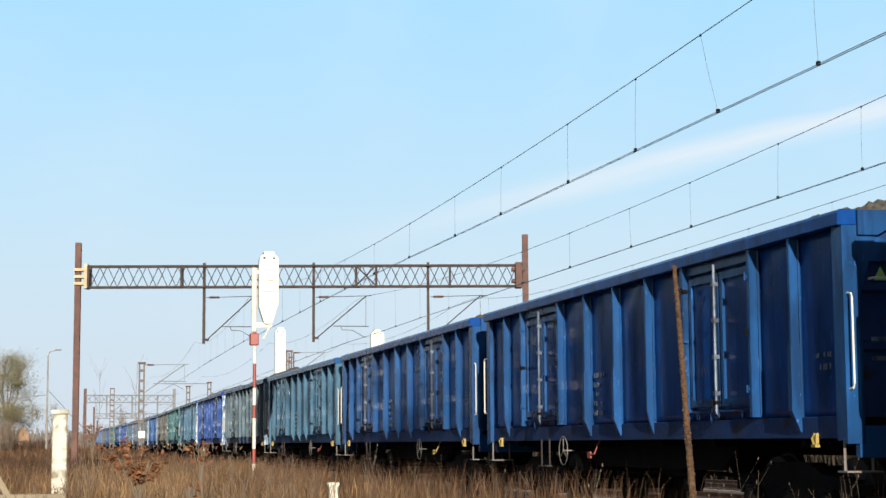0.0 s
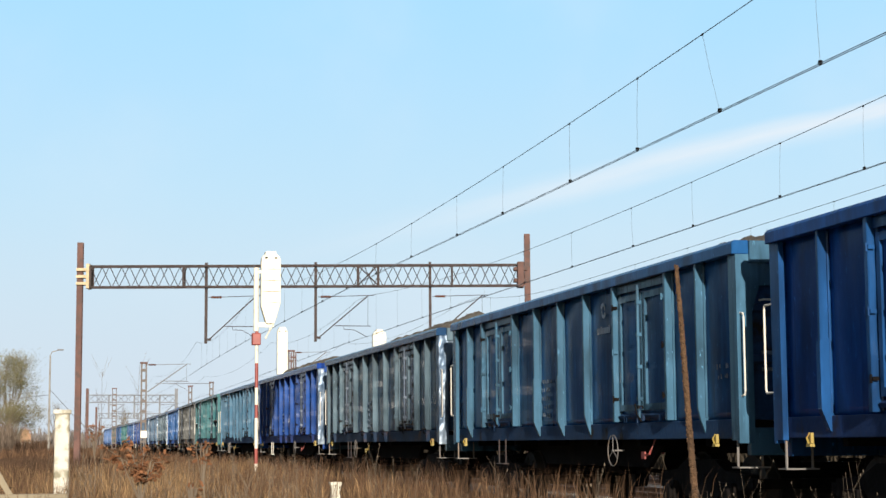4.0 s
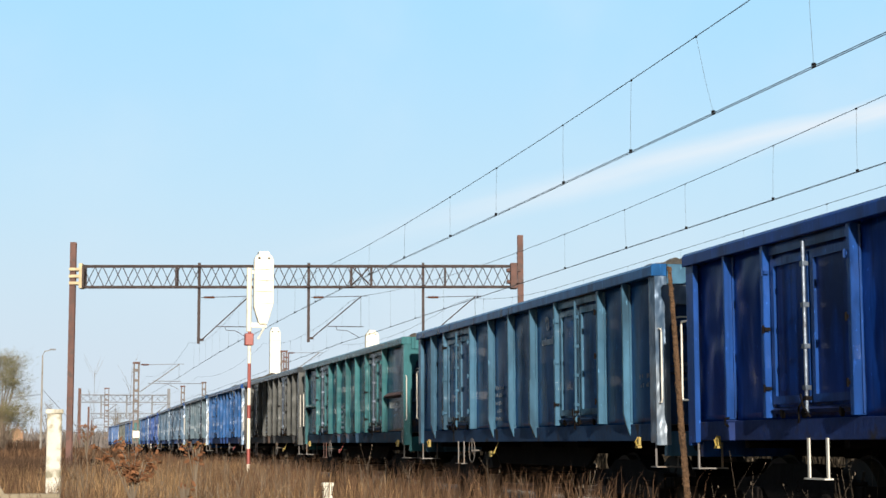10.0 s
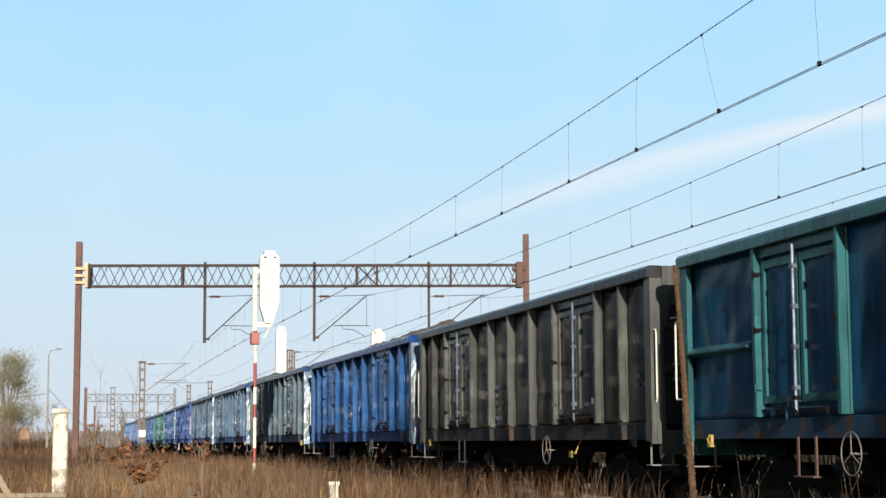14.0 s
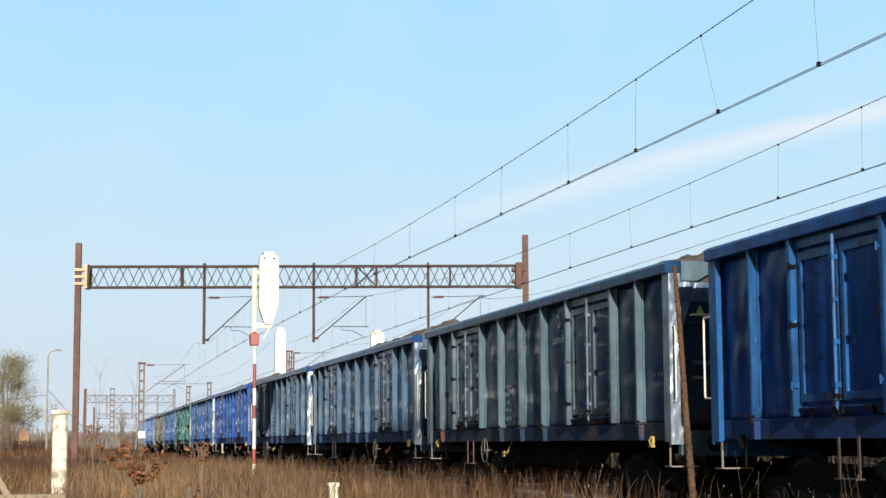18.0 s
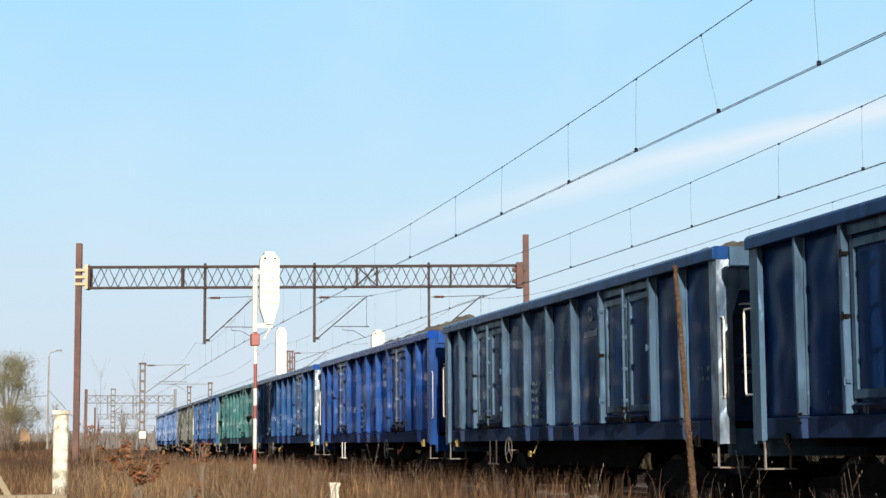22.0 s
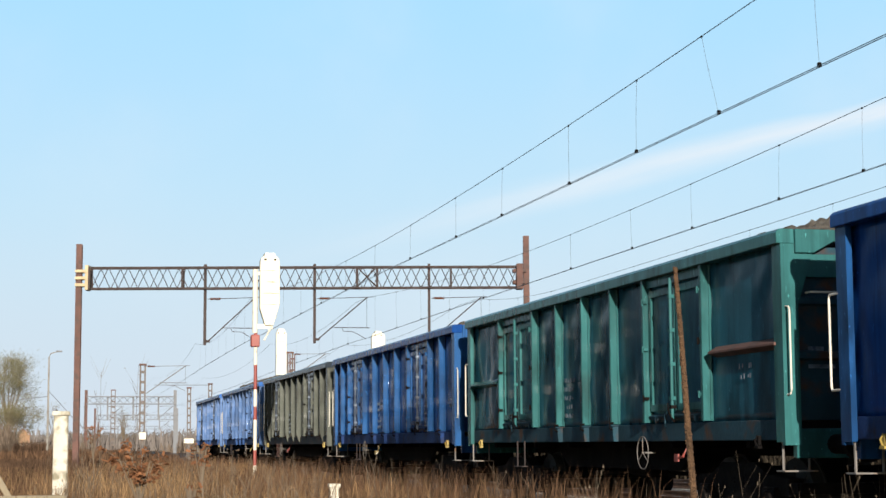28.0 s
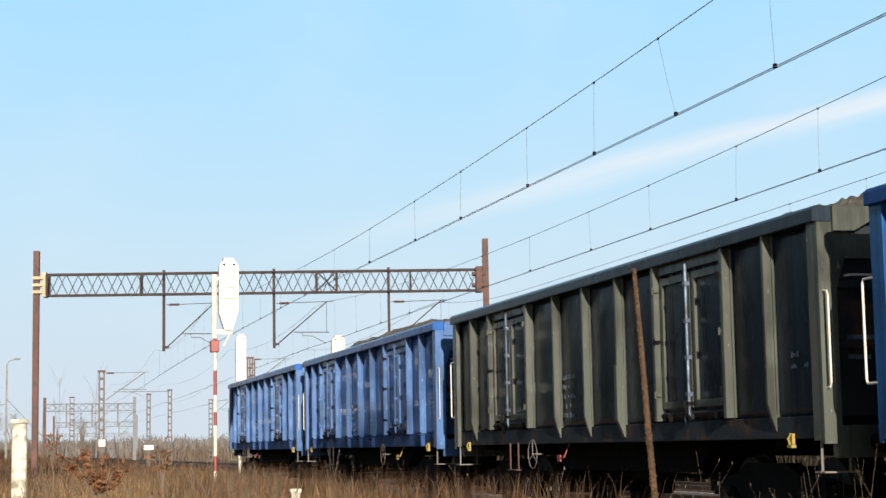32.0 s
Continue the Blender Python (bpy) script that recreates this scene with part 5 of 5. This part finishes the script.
def bare_tree(name, x, y, h, seed, material, label, twigs=5000, wide=0.42):
    """A tapered trunk, limbs that fan into a rounded crown, and a cloud of fine budding twigs with gaps."""
    rng = random.Random(seed)
    t = thing(name, pose(x, y, GROUND), label, "tree", "trees")
    tips = []

    def limbs(bm):
        fork = h * 0.30
        tube(bm, [(0, 0, 0), (0.02 * h, 0, fork * 0.6), (0, 0.01 * h, fork), (0.01 * h, 0, h * 0.8)], h * 0.022, 6, h * 0.004, caps=False)
        for _ in range(16):
            a, up = rng.uniform(0, 6.28), rng.uniform(0.30, 1.0)
            r = wide * h * math.sqrt(max(0.05, 1 - ((up - 0.55) / 0.47) ** 2)) * rng.uniform(0.55, 1.0)
            root = Vector((0, 0, fork * rng.uniform(0.7, 1.5)))
            end = Vector((r * math.cos(a), r * math.sin(a), up * h))
            mid = root.lerp(end, 0.5) + Vector((rng.gauss(0, 0.03), rng.gauss(0, 0.03), 0.04)) * h
            tube(bm, [root, mid, end], h * 0.009, 4, h * 0.002, caps=False)
            tips.extend(((end, (end - mid).normalized()), (mid.lerp(end, 0.5), (end - mid).normalized())))
            for _ in range(5):
                u = rng.uniform(0.3, 0.9)
                s = mid.lerp(end, u)
                e = s + Vector((rng.gauss(0, 1), rng.gauss(0, 1), rng.gauss(0.6, 0.8))).normalized() * h * rng.uniform(0.08, 0.18)
                tube(bm, [s, e], h * 0.003, 3, h * 0.001, caps=False)
                tips.append((e, (e - s).normalized()))
    part("trunk", limbs, M_BARK, t)

    def cloud(bm):
        for _ in range(twigs):
            p, d = rng.choice(tips)
            a = rng.uniform(0, 6.28)
            s = p + Vector((rng.gauss(0, 1), rng.gauss(0, 1), rng.gauss(0, 1))) * h * 0.045
            e = s + (d + Vector((math.cos(a), math.sin(a), rng.uniform(-0.3, 0.8)))).normalized() * h * rng.uniform(0.02, 0.06)
            w = Vector((rng.gauss(0, 1), rng.gauss(0, 1), rng.gauss(0, 1))).normalized() * h * 0.0017
            bm.faces.new([bm.verts.new(q) for q in (s - w, s + w, e)])
    part("crown", cloud, material, t, "sparse olive budding crown")


def build_far():
    """Scrub, far woods, a house, a fence rail."""
    blades("far_verge", scatter(9000, 3.5, 7.4, 52, 125, 19, limit=7.2), (0.55, 1.15), (0.012, 0.03), 0.35, M_BROWNGRASS, "brown dead grass along the farther ballast", 19)
    blades("scrub", scatter(16000, -8, 1.2, 48, 80, 11, lambda x, y: 1.0, 0.5), (0.5, 1.25), (0.02, 0.06), 0.35, M_SCRUB, "dark brown scrub and brambles", 11)
    blades("far_scrub", scatter(16000, -12, 9, 85, 180, 12, lambda x, y: 1.0 if x < 5.5 + line_x(y) else 0.0, 0.7), (0.5, 1.5), (0.05, 0.12), 0.4, M_BROWNGRASS, "brown scrub in the distance", 12)
    blades("bramble", scatter(6000, -3.5, 1.1, 24, 44, 18, lambda x, y: 1.0 if x / y < 0.026 else 0.0, 0.4), (0.45, 1.05), (0.006, 0.016), 0.5, M_SCRUB, "dark brown brambles beside the white post", 18)
    # Added dark scrub beyond the tracks stands in for blackness under the train.
    rng = random.Random(14)
    places = [(x + line_x(y), y, GROUND) for x, y in ((rng.uniform(20.6, 25), rng.uniform(10, 150)) for _ in range(16000))]
    blades("dark_scrub", places, (0.9, 1.9), (0.05, 0.12), 0.35, M_DARKSCRUB, "added blackish scrub that darkens the gaps under the train", 14)
    rng = random.Random(17)
    places = [(x, y, GROUND) for x, y in ((rng.uniform(-16, -2.4), rng.uniform(150, 186)) for _ in range(7000))]
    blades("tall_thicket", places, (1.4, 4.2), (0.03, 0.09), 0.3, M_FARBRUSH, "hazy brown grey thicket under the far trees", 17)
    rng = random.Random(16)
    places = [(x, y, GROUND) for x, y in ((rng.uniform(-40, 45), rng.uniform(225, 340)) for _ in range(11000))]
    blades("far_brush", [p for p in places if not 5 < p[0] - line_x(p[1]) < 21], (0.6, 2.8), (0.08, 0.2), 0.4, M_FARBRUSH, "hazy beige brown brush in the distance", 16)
    rng = random.Random(13)
    places = []
    for _ in range(30000):
        x, y = rng.uniform(-160, 330), rng.uniform(560, 900)
        places.append((x, y, GROUND))
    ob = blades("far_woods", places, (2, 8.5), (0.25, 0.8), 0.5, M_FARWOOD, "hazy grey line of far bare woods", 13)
    tagged(ob, category="woods")
    rng = random.Random(15)
    places = [(x, y, GROUND) for x, y in ((rng.uniform(-14, 0.5), rng.uniform(150, 186)) for _ in range(9000))]
    blades("thicket", places, (0.6, 2.2), (0.04, 0.12), 0.3, M_SCRUB, "brown grey thicket under the far trees", 15)
    bare_tree("tree", -3.6, 195, 10.8, 21, M_TWIG, "bare tree with a haze of olive buds", 22000, 0.36)
    bare_tree("tree", -4.6, 188, 6.5, 25, M_TWIG, "low bushy tree with a haze of olive buds", 9000, 0.5)
    bare_tree("tree", -7.0, 186, 6.0, 26, M_TWIG, "low bushy tree with a haze of olive buds", 8000, 0.5)
    bare_tree("tree", -10.5, 190, 10.5, 22, M_TWIG, "bare tree with a haze of olive buds", 9000)
    bare_tree("tree", 2.5, 330, 9.5, 23, M_TWIG, "far bare tree beyond the line", 700, 0.2)
    bare_tree("tree", 14.0, 300, 8.5, 24, M_TWIG, "far bare tree beyond the line", 700, 0.2)
    for k, (x, y, top) in enumerate(((2.0, 60, 4.2), (3.3, 62, 4.5), (2.6, 75, 4.0), (1.2, 52, 3.0))):
        r2 = random.Random(51 + k)
        sap = thing("sapling", pose(0, 0, 0), "thin bare sapling in the scrub", "sapling", "thin saplings")
        part("stem", lambda bm: weed(bm, x, y, top, r2, 12, 2.6), M_STEM, sap)["kind"] = "stuff"
    h = thing("house", pose(-3.6, 400, GROUND), "far orange rendered gable house with a brown roof", "house")
    part("wall", lambda bm: prism(bm, [(-1.2, 0), (1.2, 0), (1.2, 4.0), (0, 5.6), (-1.2, 4.0)], 0, 9), M_BRICKRED, h)
    part("roof", lambda bm: prism(bm, [(-1.5, 3.9), (0, 5.95), (1.5, 3.9), (1.5, 4.15), (0, 6.2), (-1.5, 4.15)], -0.3, 9.3), M_TILE, h)
    part("plinth", lambda bm: box(bm, -1.25, 1.25, -0.06, 9.06, 0, 2.2), M_CREAM, h)
    f = thing("timber_rail", pose(0.0, 21, 0), "pale weathered timber rail lying in the grass", "timber")
    part("plank", lambda bm: (box(bm, -0.75, 0.32, -0.06, 0.06, 0.44, 0.50), bevel(bm, 0.01)), M_PALEPLANK, f)
    part("post", lambda bm: (prism(bm, [(-0.55, 0.76), (-0.47, 0.76), (-0.32, 0.50), (-0.40, 0.50)], -0.05, 0.05), box(bm, -0.42, -0.34, -0.05, 0.05, -0.6, 0.44)), M_PALEPLANK, f)


def build_conifers():
    """An unseen belt of pines, added so near wagon sides reflect dark."""
    rng = random.Random(41)
    verts, faces = [], []
    for _ in range(620):
        y = rng.uniform(52, 190)
        x, h = -30.0 - rng.random() ** 1.3 * 11, rng.uniform(12.0, 16.5)
        z = GROUND
        for k in range(6):
            z0, z1 = z + h * (0.06 + 0.15 * k), z + h * (0.06 + 0.15 * k + 0.28)
            r, sides, top = h * (0.20 - 0.028 * k), 9, len(verts)
            verts.append((x, y, min(z1, z + h)))
            for i in range(sides):
                a = 2 * math.pi * i / sides + k
                q = r * rng.uniform(0.65, 1.15)
                verts.append((x + q * math.cos(a), y + q * math.sin(a), z0 - rng.uniform(0, 0.06) * h))
            faces += [(top, top + 1 + i, top + 1 + (i + 1) % sides) for i in range(sides)]
    tagged(raw("pine_belt", verts, faces, M_CONIFER), "unseen dark belt of pines added for the wagons to reflect", "woods", kind="stuff")


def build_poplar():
    """An unseen tall thin poplar, added behind the camera; its tufts cast blotchy shade."""
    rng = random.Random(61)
    t = thing("poplar", pose(-1.9, -38.5, GROUND), "unseen tall thin poplar, its tufted top added to cast blotches of shade", "tree", "trees")
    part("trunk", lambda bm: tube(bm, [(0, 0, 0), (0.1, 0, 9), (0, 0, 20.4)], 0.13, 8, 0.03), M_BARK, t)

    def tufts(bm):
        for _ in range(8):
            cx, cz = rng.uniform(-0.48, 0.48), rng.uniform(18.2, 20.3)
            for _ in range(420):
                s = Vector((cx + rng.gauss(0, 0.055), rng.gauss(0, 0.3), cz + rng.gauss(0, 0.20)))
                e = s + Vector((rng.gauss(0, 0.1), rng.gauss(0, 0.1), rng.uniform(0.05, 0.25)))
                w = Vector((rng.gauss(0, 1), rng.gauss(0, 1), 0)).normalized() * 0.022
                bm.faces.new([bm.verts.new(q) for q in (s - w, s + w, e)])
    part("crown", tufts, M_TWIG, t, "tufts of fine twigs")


build_grass()
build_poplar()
build_conifers()
build_stalk()
build_sapling(0.84, 15.0, 1.42, 0.38, 0.20, 270, 31)
build_sapling(1.56, 17.0, 1.53, 0.16, 0.08, 60, 32)
build_sapling(0.89, 30.0, 1.78, 0.20, 0.14, 60, 33)
build_sapling(1.20, 14.0, 1.22, 0.10, 0.04, 10, 34)
build_far()
motions()
